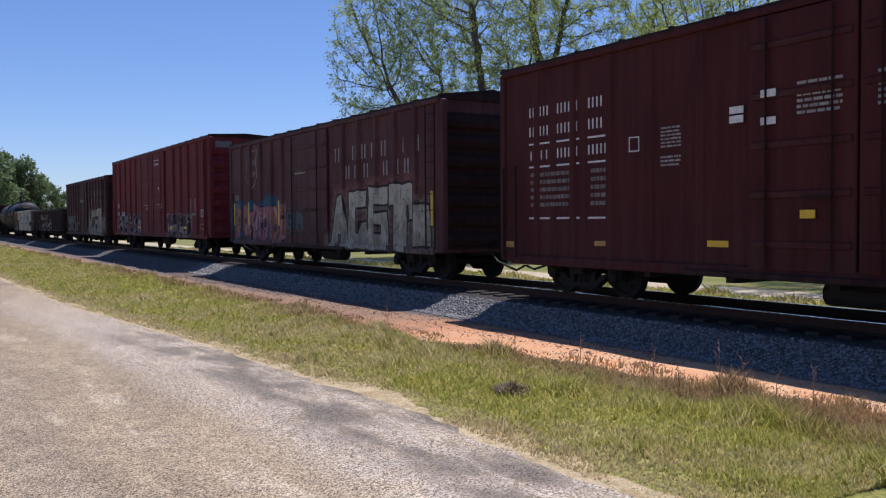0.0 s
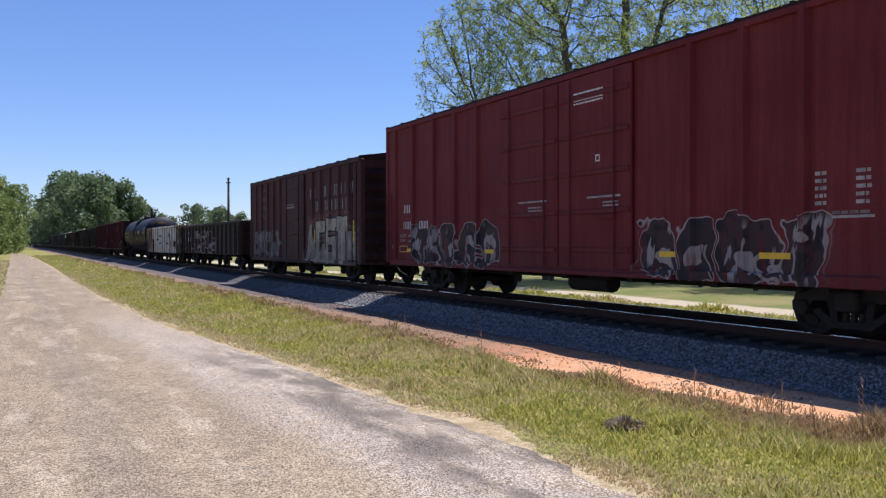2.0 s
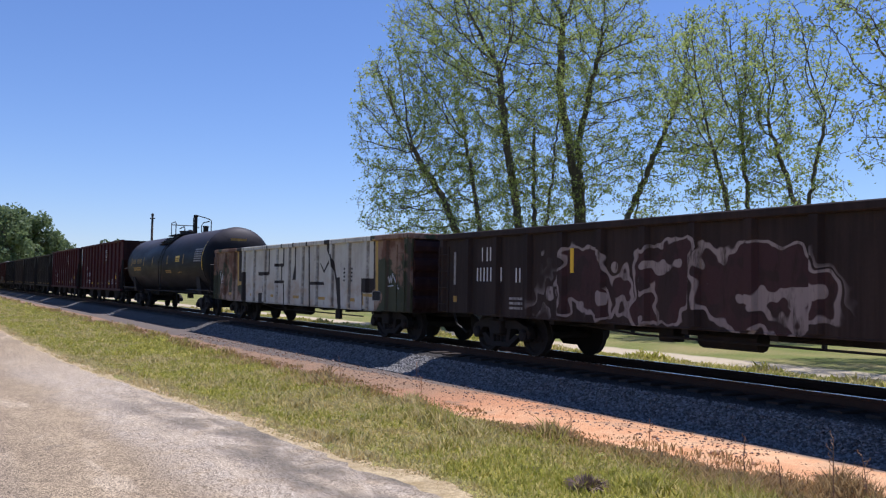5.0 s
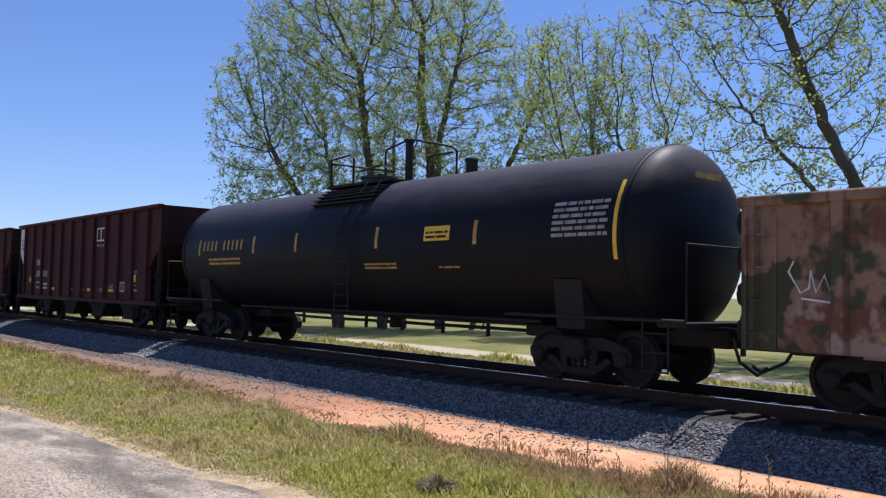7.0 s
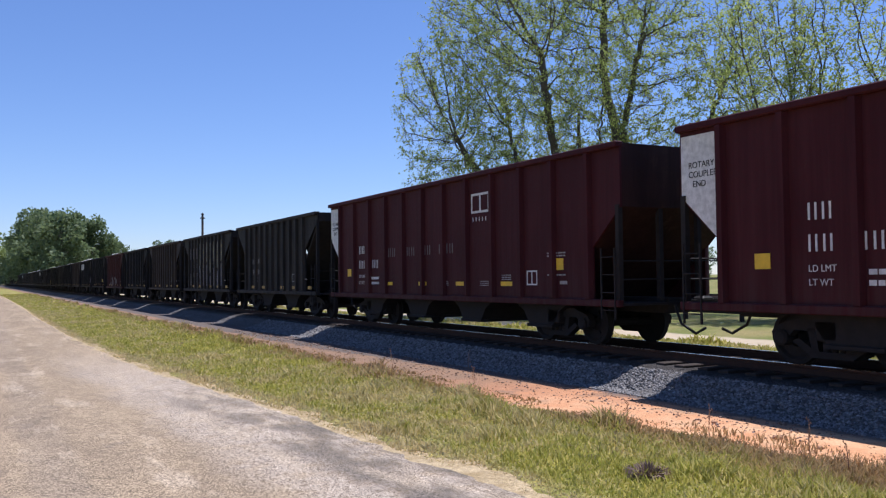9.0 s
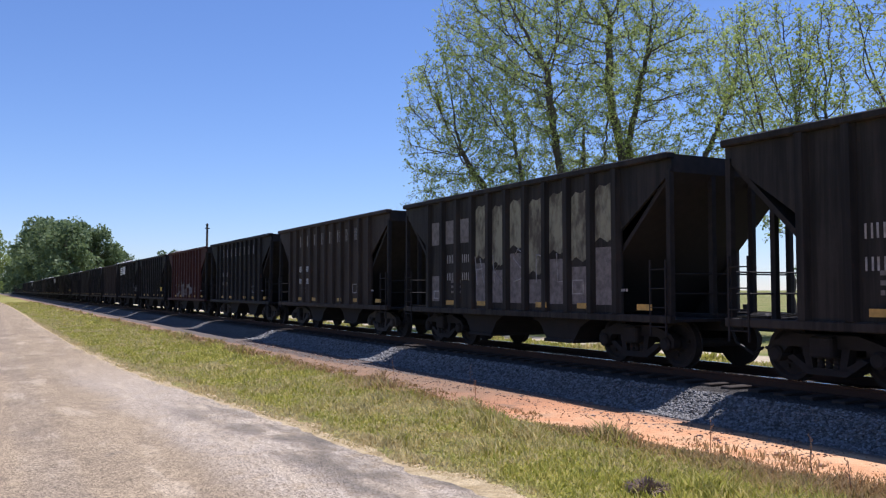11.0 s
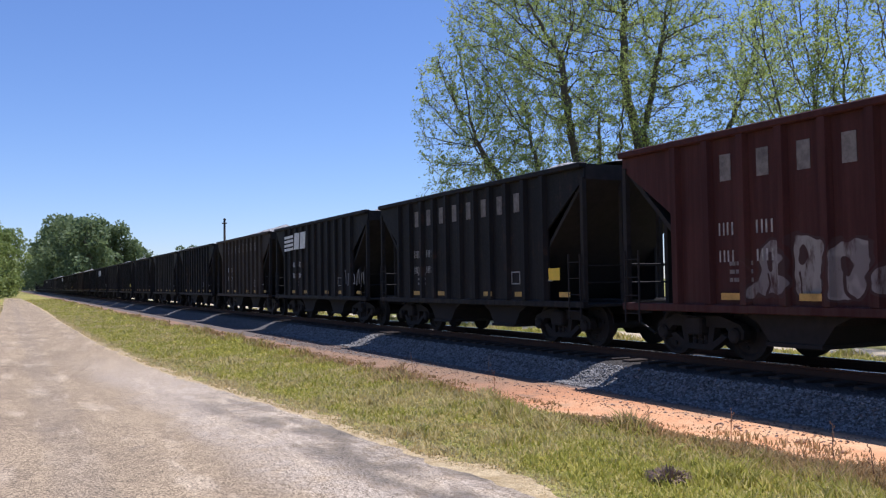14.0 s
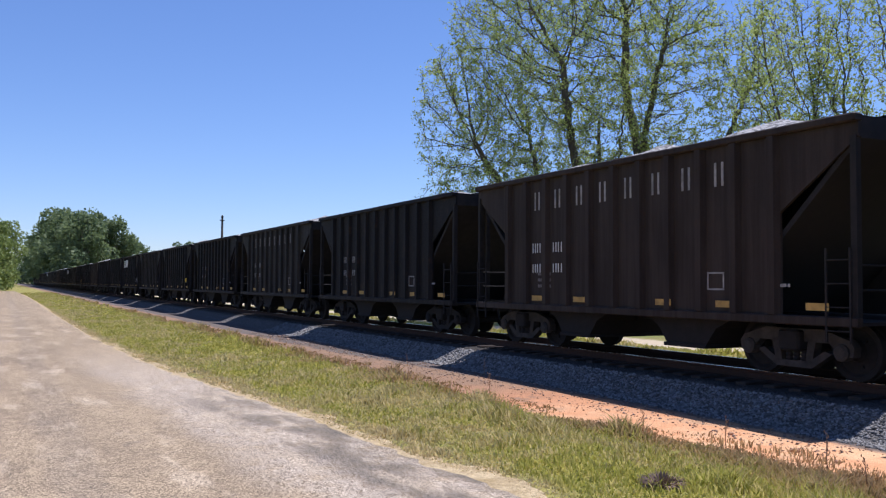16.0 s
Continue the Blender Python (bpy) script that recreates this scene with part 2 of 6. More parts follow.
HOP_DARK = car_paint("black_hopper_paint", (0.008, 0.0075, 0.009), (0.015, 0.0125, 0.0135), 0.45)
HOP_BROWN = car_paint("brown_hopper_paint", (0.027, 0.019, 0.016), (0.048, 0.035, 0.029), 0.4)
HOP_RED = car_paint("rust_red_hopper_paint", (0.040, 0.012, 0.012), (0.066, 0.022, 0.020), 0.35, [
    (-1.6, 2.3, 1.05, 2.05, 5, ((0.30, 0.28, 0.27), (0.22, 0.2, 0.2), (0.34, 0.32, 0.3)), (0.05, 0.03, 0.03), 71.0, 0.75)])
HOP_PATCH = car_paint("patched_black_hopper_paint", (0.014, 0.012, 0.012), (0.036, 0.031, 0.028), 0.4)


def _patchy():
    mat, g = graph("overpainted_panel_grey")
    x, y, z = g.xyz(g.coord())
    n = g.noise(g.vec(x, y * 1.5, z * 0.7), 1.6, 4.0, 0.7)
    c = g.mix(g.step(n, 0.40, 0.62), (0.25, 0.235, 0.17), (0.085, 0.072, 0.056))
    g.out(c, 0.8, 0, n, 0.1, 0.01)
    return mat


PATCH = _patchy()


# painted strokes on the gondola: top y from..to, foot y from..to, z from..to
STROKES = [(5.38, 4.79, 5.28, 4.83, 1.47, 2.9), (4.97, 4.49, 4.95, 4.4, 0.7, 1.87), (2.06, 1.95, 2.03, 1.92, 1.76, 2.9),
           (3.09, 2.0, 3.08, 2.0, 1.73, 1.86), (2.51, 2.41, 2.45, 2.35, 1.05, 1.73), (3.05, 2.43, 3.04, 2.47, 0.7, 1.1),
           (0.64, 0.52, 0.63, 0.50, 2.05, 2.9), (1.23, 0.6, 1.22, 0.6, 2.03, 2.14), (0.79, 0.68, 0.77, 0.66, 1.5, 2.05),
           (1.18, 0.49, 1.18, 0.50, 1.46, 1.56), (0.60, 0.49, 0.52, 0.42, 0.7, 1.46), (-0.42, -0.54, -0.45, -0.56, 2.07, 2.9),
           (-0.45, -0.56, -0.27, -0.58, 1.58, 2.07), (-1.57, -1.69, -1.72, -1.85, 0.7, 2.9), (-1.78, -2.84, -1.78, -2.93, 1.43, 1.53),
           (-3.02, -3.45, -3.05, -3.44, 2.5, 2.9), (-3.05, -3.44, -3.22, -3.32, 2.32, 2.5), (-2.54, -2.60, -2.84, -2.96, 1.82, 2.11),
           (-3.26, -3.42, -2.82, -2.92, 1.84, 2.24), (-3.43, -3.54, -3.72, -3.84, 1.6, 2.36), (-3.72, -4.04, -3.94, -4.15, 0.7, 1.67),
           (-5.48, -6.29, -5.48, -6.29, 1.24, 1.64), (-5.5, -5.69, -5.54, -5.68, 0.7, 1.24), (-6.19, -6.28, -6.26, -6.33, 1.33, 2.9)]
GOLD = [(5.55, 5.39, 5.46, 5.29, 1.35, 2.7), (5.31, 4.9, 5.3, 4.89, 1.37, 1.51), (4.97, 4.8, 4.96, 4.8, 0.9, 1.28),
        (-6.32, -6.47, -6.38, -6.53, 1.3, 2.7), (-5.7, -6.29, -5.7, -6.29, 1.13, 1.22), (-5.7, -5.82, -5.72, -5.83, 0.9, 1.14)]


def _white_gondola():
    """Whitewashed middle, bare rusty brown and green-sprayed ends."""
    mat, g = graph("whitewashed_gondola_paint")
    x, y, z = g.xyz(g.coord())
    streak = g.noise(g.vec(x * 4, y * 5, z * 0.4), 1.0, 5.0, 0.7)
    big = g.noise(g.coord(), 0.9, 4.0, 0.6)
    grain = g.noise(g.coord(), 9.0, 5.0, 0.7)
    white = g.mix(g.step(streak * 0.35 + big * 0.65, 0.40, 0.66), (0.56, 0.54, 0.48), (0.42, 0.385, 0.33))
    warm = g.step(g.noise(g.vec(x, y * 0.7, z * 1.6), 1.3, 4.0, 0.6), 0.45, 0.7) * g.step(z, 2.1, 1.3)
    white = g.mix(warm * 0.7, white, (0.42, 0.30, 0.20))
    brown = g.mix(g.step(big + g.step(z, 1.3, 2.3) * 0.1, 0.5, 0.62), (0.24, 0.155, 0.11), (0.13, 0.06, 0.035))
    blot = g.noise(g.vec(x, y, z), 0.75, 4.0, 0.6)
    green = g.step(blot + g.step(z, 2.4, 1.4) * 0.08, 0.53, 0.57)
    brown = g.mix(green * 0.9, brown, (0.035, 0.05, 0.025))
    pale = g.step(blot, 0.43, 0.39) * g.step(z, 1.7, 1.5)
    brown = g.mix(pale * 0.8, brown, (0.33, 0.26, 0.21))
    ends = g.m("MAXIMUM", g.step(y, -6.28, -6.31), g.step(y, 5.0, 5.03))
    c = g.mix(ends, white, brown)
    rust = g.step(g.noise(g.vec(x, y * 2, z * 0.6), 2.5, 6.0, 0.75), 0.6, 0.72)
    c = g.mix(rust * 0.7, c, (0.08, 0.045, 0.03))
    c = g.mix(g.step(z, 0.86, 0.66) * 0.6, c, (0.05, 0.04, 0.03))
    # lines beside each post carry its edge shadow in the colour
    post_shade = g.m("ABSOLUTE", g.m("ABSOLUTE", g.m("FRACT", (y + 8.175) * (1 / 1.168) + 0.5) - 0.5) - 0.09)
    c = g.mix(g.step(post_shade, 0.028, 0.010) * g.step(streak * 0.5 + grain * 0.5, 0.36, 0.58) * 0.75, c, (0.075, 0.055, 0.045))
    wob = (g.noise(g.coord(), 6.0, 3.0) - 0.5) * 0.05
    c = g.mix(painted(g, y, z, STROKES, wob) * g.step(grain, 0.2, 0.35, 0.8, 1.0), c, g.mix(grain, (0.016, 0.014, 0.014), (0.034, 0.024, 0.022)))
    c = g.mix(painted(g, y, z, GOLD, wob) * g.step(grain, 0.25, 0.5, 0.5, 1.0), c, (0.45, 0.30, 0.085))
    g.out(c, 0.75, 0, streak, 0.1, 0.008)
    return mat


WHITEGON = _white_gondola()


def _tank_black():
    mat, g = graph("black_tank_paint")
    x, y, z = g.xyz(g.coord())
    dust = g.noise(g.vec(x, y * 0.4, z * 2), 1.2, 5.0, 0.65)
    # upper shell paler: dust, plus sunlit sheen put into the colour
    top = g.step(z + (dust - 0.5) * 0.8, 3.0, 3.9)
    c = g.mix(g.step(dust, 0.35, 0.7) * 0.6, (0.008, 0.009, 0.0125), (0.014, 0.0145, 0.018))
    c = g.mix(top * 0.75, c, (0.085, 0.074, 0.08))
    g.out(c, g.step(dust, 0.3, 0.7, 0.46, 0.6), 0, dust, 0.05, 0.01, 0.12)
    return mat


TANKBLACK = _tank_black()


def _stone_load():
    mat, g = graph("crushed_stone_load")
    o = g.coord()
    v = g.cells(o, 14.0, "Color")
    d = g.cells(o, 14.0)
    n = g.noise(o, 3.0, 4.0)
    c = g.tint(g.mix(n, (0.24, 0.235, 0.23), (0.38, 0.365, 0.35)), g.step(g.xyz(v)[0], 0, 1, 0.4, 1.3))
    g.out(c, 0.95, 0, d, 0.8, 0.05)
    return mat


STONELOAD = _stone_load()


LANE0, LANE1 = 16.6, 19.0


def _ground():
    """Mown grass and weeds, bare orange clay beside the track bed, a pale gravel lane behind it."""
    mat, g = graph("grass_and_clay")
    p = g.coord("World")
    x, y, z = g.xyz(p)
    n1, n2, n3 = g.noise(p, 0.35, 4.0), g.noise(p, 2.2, 5.0, 0.65), g.noise(p, 22.0, 4.0, 0.7)
    n0 = g.noise(p, 0.06, 3.0)
    grass = g.mix(g.step(n2, 0.35, 0.65), (0.20, 0.20, 0.045), (0.32, 0.28, 0.09))
    grass = g.mix(g.step(n1, 0.52, 0.68) * 0.7, grass, (0.38, 0.30, 0.145))
    grass = g.tint(grass, g.step(n3, 0.25, 0.75, 0.55, 1.35))
    clay = g.mix(g.step(n2, 0.3, 0.7), (0.60, 0.30, 0.145), (0.70, 0.44, 0.245))
    clay = g.tint(clay, g.step(n3, 0.25, 0.75, 0.82, 1.12))
    rusty = g.step(y + (n1 - 0.5) * 10, 6.0, 11.0) * g.step(n2, 0.3, 0.6, 0.5, 1.0)
    clay = g.mix(rusty * 0.85, clay, (0.40, 0.185, 0.095))
    drift = g.step(g.noise(p, 1.1, 5.0, 0.7), 0.52, 0.66)
    clay = g.mix(g.m("MAXIMUM", drift * g.step(y, 5.0, 10.0, 0.3, 0.75), g.step(y + (n1 - 0.5) * 8, 9.5, 16.0) * g.step(n2, 0.25, 0.55, 0.7, 0.97)), clay, (0.235, 0.16, 0.105))
    edge = x + (n2 - 0.5) * 1.1 + (n1 - 0.5) * 1.0
    inner = g.step(y, 5.0, 12.0, 6.6, 6.0)
    c = g.mix(g.step(edge - inner, -0.12, 0.15), grass, clay)
    # ballast toe, its colour darkened to deepen the train's shadow on the clay
    toe_shade = x + (n2 - 0.5) * 0.5 + g.step(y, 9.0, 26.0, 0.0, 1.1)
    c = g.mix(g.step(toe_shade, 8.32, 8.55) * 0.88, c, (0.13, 0.112, 0.10))
    lane = g.m("MULTIPLY", g.step(x + (n2 - 0.5) * 1.0, LANE0, LANE0 + 0.4), g.step(x + (n2 - 0.5) * 1.2, LANE1, LANE1 - 0.5))
    far = g.mix(g.step(n1, 0.35, 0.7), (0.15, 0.17, 0.045), (0.26, 0.22, 0.09))
    far = g.tint(far, g.step(n3, 0.25, 0.75, 0.7, 1.25))
    c = g.mix(g.step(x + (n2 - 0.5) * 0.4, 14.2, 14.5), c, far)
    c = g.mix(lane * g.step(n2, 0.25, 0.5, 0.6, 1.0), c, (0.47, 0.39, 0.27))
    g.out(c, 0.95, 0, n3 + n2, 0.7, 0.03, 0.1)
    return mat


GROUND = _ground()


def _asphalt():
    """Old chip-seal: tan and grey chippings, dark worn patches, sand drifted over it."""
    mat, g = graph("worn_chip_seal")
    p = g.coord("World")
    x, y, z = g.xyz(p)
    chip = g.cells(p, 95.0, "Color")
    chipd = g.cells(p, 95.0)
    n1, n2 = g.noise(g.vec(x, y * 0.35, z), 0.9, 4.0), g.noise(p, 3.5, 5.0, 0.65)
    n3 = g.noise(p, 130.0, 2.0)
    r = g.xyz(chip)[0]
    base = g.mix(g.step(n2 * 0.5 + n1 * 0.5, 0.38, 0.62), (0.365, 0.282, 0.18), (0.26, 0.20, 0.132))
    patch = g.noise(g.vec(x * 1.1, y * 0.45, z), 1.3, 4.0, 0.62)
    rim = g.step(y, 4.0, 30.0, 3.3, 2.0)
    band = g.step(x - rim + (n1 - 0.5) * 1.6, -2.1, -1.2)
    base = g.mix(band * g.step(y, 26.0, 14.0) * g.step(n2 + (r - 0.5) * 0.4, 0.32, 0.6) * 0.75, base, (0.47, 0.40, 0.315))
    dark = g.step(x - rim + (n1 - 0.5) * 1.2, -1.5, -0.8) * g.step(y, 17.0, 10.0)
    base = g.mix(dark * g.step(patch + (r - 0.5) * 0.22, 0.47, 0.60) * 0.85, base, (0.125, 0.108, 0.088))
    base = g.mix(g.step(patch + (n2 - 0.5) * 0.5, 0.60, 0.72) * 0.3, base, (0.17, 0.145, 0.12))
    sand = g.step(g.noise(g.vec(x * 1.3, y * 0.3, z), 1.4, 4.0, 0.6), 0.53, 0.66)
    base = g.mix(sand * 0.55, base, (0.50, 0.405, 0.285))
    lane = g.step(g.m("ABSOLUTE", x + 0.15 + (n1 - 0.5) * 0.5), 0.35, 0.15)
    base = g.mix(lane * 0.2, base, (0.20, 0.17, 0.14))
    c = g.tint(base, g.step(r, 0, 1, 0.3, 1.6))
    c = g.tint(c, g.step(n3, 0.3, 0.7, 0.75, 1.2))
    g.out(c, 0.95, 0, chipd, 0.6, 0.006, 0.1)
    return mat


ASPHALT = _asphalt()


def _rock(name, a, b, scale=3.0):
    mat, g = graph(name)
    r = g.coord("Island")
    n = g.noise(g.coord("World"), 30.0, 4.0)
    c = g.tint(g.mix(r, a, b), g.step(n, 0.3, 0.7, 0.8, 1.2))
    g.out(c, 0.9, 0, n, 0.4, 0.01, 0.2)
    return mat


BALLAST_STONE = _rock("grey_ballast_stone", (0.072, 0.070, 0.067), (0.29, 0.277, 0.262))
CLAY_STONE = _rock("clay_pebble", (0.22, 0.11, 0.06), (0.40, 0.24, 0.14))
RUSTY_STONE = _rock("clay_stained_stone", (0.15, 0.085, 0.055), (0.40, 0.29, 0.22))


def _ballast_bed():
    mat, g = graph("ballast_bed")
    p = g.coord("World")
    c = g.xyz(g.cells(p, 26.0, "Color"))[0]
    d = g.cells(p, 26.0)
    x, y, z = g.xyz(p)
    n = g.noise(p, 0.7, 3.0)
    col = g.tint(g.mix(n, (0.118, 0.110, 0.102), (0.155, 0.145, 0.134)), g.step(c, 0, 1, 0.6, 1.25))
    # bed darker from its near crest across to the far tie ends
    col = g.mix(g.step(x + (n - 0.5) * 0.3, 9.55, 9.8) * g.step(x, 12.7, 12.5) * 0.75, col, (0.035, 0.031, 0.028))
    clay = g.step(x + (n - 0.5) * 0.9, 8.95, 8.6)
    col = g.mix(clay * 0.5, col, (0.20, 0.14, 0.10))
    g.out(col, 0.95, 0, d, 0.9, 0.04, 0.15)
    return mat


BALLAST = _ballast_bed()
TIE = plain("creosoted_tie", (0.045, 0.034, 0.027), 0.9, 0, 0.4, 5)
RAILSIDE = plain("rusty_rail_side", (0.06, 0.032, 0.022), 0.85, 0.2, 0.3, 10)
RAILTOP = plain("polished_rail_head", (0.55, 0.54, 0.53), 0.22, 1.0, 0.1, 10)
FENCEWOOD = plain("dark_fence_board", (0.022, 0.018, 0.016), 0.85, 0, 0.3, 6)
POLEWOOD = plain("weathered_pole", (0.055, 0.045, 0.038), 0.9, 0, 0.3, 5)


def _leaf(name, a, b, trans=0.35):
    mat, g = graph(name)
    r = g.coord("Island")
    n = g.noise(g.coord("World"), 0.45, 2.0)
    c = g.mix(g.m("MULTIPLY", r, 0.6) + n * 0.4, a, b)
    g.out(c, 0.6, 0, None, spec=0.25)
    tr = g.node("ShaderNodeBsdfTranslucent")
    g.put(tr.inputs[0], c)
    mixer = g.node("ShaderNodeMixShader")
    mixer.inputs[0].default_value = trans
    g.nt.links.new(g.bsdf.outputs[0], mixer.inputs[1])
    g.nt.links.new(tr.outputs[0], mixer.inputs[2])
    g.nt.links.new(mixer.outputs[0], g.nt.nodes["Material Output"].inputs[0])
    return mat


LEAF_SPRING = _leaf("young_spring_leaf", (0.25, 0.325, 0.08), (0.51, 0.57, 0.185), 0.58)
# far leaves lightened and blued: distance haze put into their colour
LEAF_HAZED = _leaf("hazed_woodland_leaf", (0.11, 0.155, 0.07), (0.215, 0.27, 0.125), 0.4)
LEAF_MID = _leaf("roadside_leaf", (0.14, 0.19, 0.05), (0.28, 0.33, 0.10), 0.4)


def _bark():
    mat, g = graph("grey_brown_bark")
    p = g.coord()
    x, y, z = g.xyz(p)
    n = g.noise(g.vec(x * 6, y * 6, z * 1.3), 2.0, 5.0, 0.7)
    moss = g.step(g.noise(p, 0.8, 3.0), 0.5, 0.65)
    c = g.mix(n, (0.075, 0.064, 0.053), (0.20, 0.172, 0.14))
    c = g.mix(moss * 0.45, c, (0.07, 0.085, 0.028))
    g.out(c, 0.95, 0, n, 0.6, 0.03, 0.1)
    return mat


BARK = _bark()


def _blade():
    """Grass blades: straw at the road's edge, green in the middle, brown weeds by the clay."""
    mat, g = graph("grass_blade")
    r = g.coord("Island")
    p = g.coord("World")
    x, y, z = g.xyz(p)
    n, n2 = g.noise(p, 0.5, 3.0), g.noise(p, 1.8, 3.0)
    green = g.mix(r, (0.31, 0.325, 0.05), (0.66, 0.58, 0.165))
    straw = g.mix(r, (0.50, 0.40, 0.19), (0.70, 0.58, 0.31))
    brown = g.mix(r, (0.27, 0.17, 0.085), (0.50, 0.345, 0.18))
    dry = g.noise(p, 0.28, 3.0)
    c = g.mix(g.step(n2 * 0.4 + r * 0.12 + dry * 0.55, 0.47, 0.63) * 0.8, green, straw)
    rim = g.step(y, 3.0, 30.0, 3.62, 2.1)
    rim = rim + g.step(y, 30.0, 90.0, 0.0, -0.4)
    c = g.mix(g.step(x + (n2 - 0.5) * 0.5 - rim, 0.25, 0.0), c, straw)
    c = g.mix(g.step(x + (n - 0.5) * 2.6 + (r - 0.5) * 0.7, 5.35, 6.4) * g.step(x, 12.0, 11.0) * 0.9, c, brown)
    c = g.mix(g.step(x, 0.0, -0.5) * g.step(r, 0.3, 0.6) * 0.7, c, straw)
    g.out(c, 0.7, 0, None, spec=0.15)
    tr = g.node("ShaderNodeBsdfTranslucent")
    g.put(tr.inputs[0], c)
    mixer = g.node("ShaderNodeMixShader")
    mixer.inputs[0].default_value = 0.45
    g.nt.links.new(g.bsdf.outputs[0], mixer.inputs[1])
    g.nt.links.new(tr.outputs[0], mixer.inputs[2])
    g.nt.links.new(mixer.outputs[0], g.nt.nodes["Material Output"].inputs[0])
    return mat


BLADE = _blade()


def _shoulder():
    mat, g = graph("straw_and_dust")
    p = g.coord("World")
    n1, n2 = g.noise(p, 3.0, 5.0, 0.7), g.noise(p, 40.0, 4.0, 0.7)
    c = g.mix(g.step(n1, 0.35, 0.65), (0.36, 0.27, 0.14), (0.52, 0.41, 0.24))
    c = g.tint(c, g.step(n2, 0.25, 0.75, 0.6, 1.25))
    g.out(c, 0.95, 0, n2, 0.7, 0.02, 0.1)
    return mat


SHOULDER = _shoulder()
DRYWEED = plain("dry_weed_stalk", (0.34, 0.20, 0.115), 0.9, 0, 0.3, 8)
DEADCLUMP = plain("dead_grass_clump", (0.30, 0.215, 0.165), 0.95, 0, 0.35, 8)

# ---- mesh tools ----


class Solid:
    """Collects faces of one mesh."""

    def __init__(self):
        self.v, self.f = [], []

    def add(self, verts, faces):
        k = len(self.v)
        self.v += [tuple(p) for p in verts]
        self.f += [tuple(i + k for i in f) for f in faces]
        return self

    def box(self, x0, x1, y0, y1, z0, z1, c=0.0):
        """A box; c: chamfer of its upright and long edges."""
        if c <= 0:
            p = [(x, y, z) for z in (z0, z1) for y in (y0, y1) for x in (x0, x1)]
            return self.add(p, [(0, 2, 3, 1), (4, 5, 7, 6), (0, 1, 5, 4), (2, 6, 7, 3), (0, 4, 6, 2), (1, 3, 7, 5)])
        ring = [(x0 + c, y0), (x1 - c, y0), (x1, y0 + c), (x1, y1 - c), (x1 - c, y1), (x0 + c, y1), (x0, y1 - c), (x0, y0 + c)]
        cx, cy = (x0 + x1) / 2, (y0 + y1) / 2
        inner = [(x + (c if x < cx else -c), y + (c if y < cy else -c)) for x, y in ring]
        p = [(x, y, z0) for x, y in inner] + [(x, y, z0 + c) for x, y in ring] + [(x, y, z1 - c) for x, y in ring] + [(x, y, z1) for x, y in inner]
        f = [tuple(range(7, -1, -1)), tuple(range(24, 32))]
        for k in range(3):
            f += [(8 * k + i, 8 * k + (i + 1) % 8, 8 * k + 8 + (i + 1) % 8, 8 * k + 8 + i) for i in range(8)]
        return self.add(p, f)

    def prism(self, poly, axis, a, b):
        """A polygon pushed along an axis: for x the polygon is (y, z), for y (x, z), for z (x, y)."""
        def at(p, w):
            return {"x": (w, p[0], p[1]), "y": (p[0], w, p[1]), "z": (p[0], p[1], w)}[axis]
        n = len(poly)
        return self.add([at(p, a) for p in poly] + [at(p, b) for p in poly],
                        [tuple(range(n)), tuple(range(2 * n - 1, n - 1, -1))] + [(i, i + n, (i + 1) % n + n, (i + 1) % n) for i in range(n)])

    def tube(self, pts, radii, sides=6):
        """A tapered tube along points, closed at both ends."""
        ring = []
        for i, p in enumerate(pts):
            p = Vector(p)
            d = (Vector(pts[min(i + 1, len(pts) - 1)]) - Vector(pts[max(i - 1, 0)])).normalized()
            s = d.cross(Vector((0.31, 0.27, 0.91)) if abs(d.z) < 0.9 else Vector((1, 0, 0))).normalized()
            t = d.cross(s)
            r = radii[i] if isinstance(radii, (list, tuple)) else radii
            ring += [p + s * (r * math.cos(2 * math.pi * k / sides)) + t * (r * math.sin(2 * math.pi * k / sides)) for k in range(sides)]
        n = len(pts)
        f = [(j * sides + k, j * sides + (k + 1) % sides, (j + 1) * sides + (k + 1) % sides, (j + 1) * sides + k) for j in range(n - 1) for k in range(sides)]
        f += [tuple(range(sides - 1, -1, -1)), tuple(range((n - 1) * sides, n * sides))]
        return self.add(ring, f)

    def lathe(self, prof, axis="x", sides=24):
        """Turns a profile of (position along the axis, radius)."""
        p = []
        for a, r in prof:
            for k in range(sides):
                c, s = r * math.cos(2 * math.pi * k / sides), r * math.sin(2 * math.pi * k / sides)
                p.append((a, c, s) if axis == "x" else (s, a, c) if axis == "y" else (c, s, a))
        n = len(prof)
        f = [(j * sides + k, j * sides + (k + 1) % sides, (j + 1) * sides + (k + 1) % sides, (j + 1) * sides + k) for j in range(n - 1) for k in range(sides)]
        f += [tuple(range(sides - 1, -1, -1)), tuple(range((n - 1) * sides, n * sides))]
        return self.add(p, f)

    def mesh(self, name, mat, smooth=False):
        me = bpy.data.meshes.new(name)
        me.from_pydata(self.v, [], self.f)
        bm = bmesh.new()
        bm.from_mesh(me)
        bmesh.ops.recalc_face_normals(bm, faces=bm.faces)
        bm.to_mesh(me)
        bm.free()
        me.materials.append(mat)
        if smooth:
            me.polygons.foreach_set("use_smooth", [True] * len(me.polygons))
        return me


def part(name, solid, mat, parent, label="", smooth=False, at=None):
    """One mesh object under a thing or a part."""
    ob = new(name, solid if isinstance(solid, bpy.types.Mesh) else solid.mesh(name, mat, smooth))
    ob.parent = parent
    if at is not None:
        ob.matrix_basis = at
    if label:
        tagged(ob, label)
    return ob


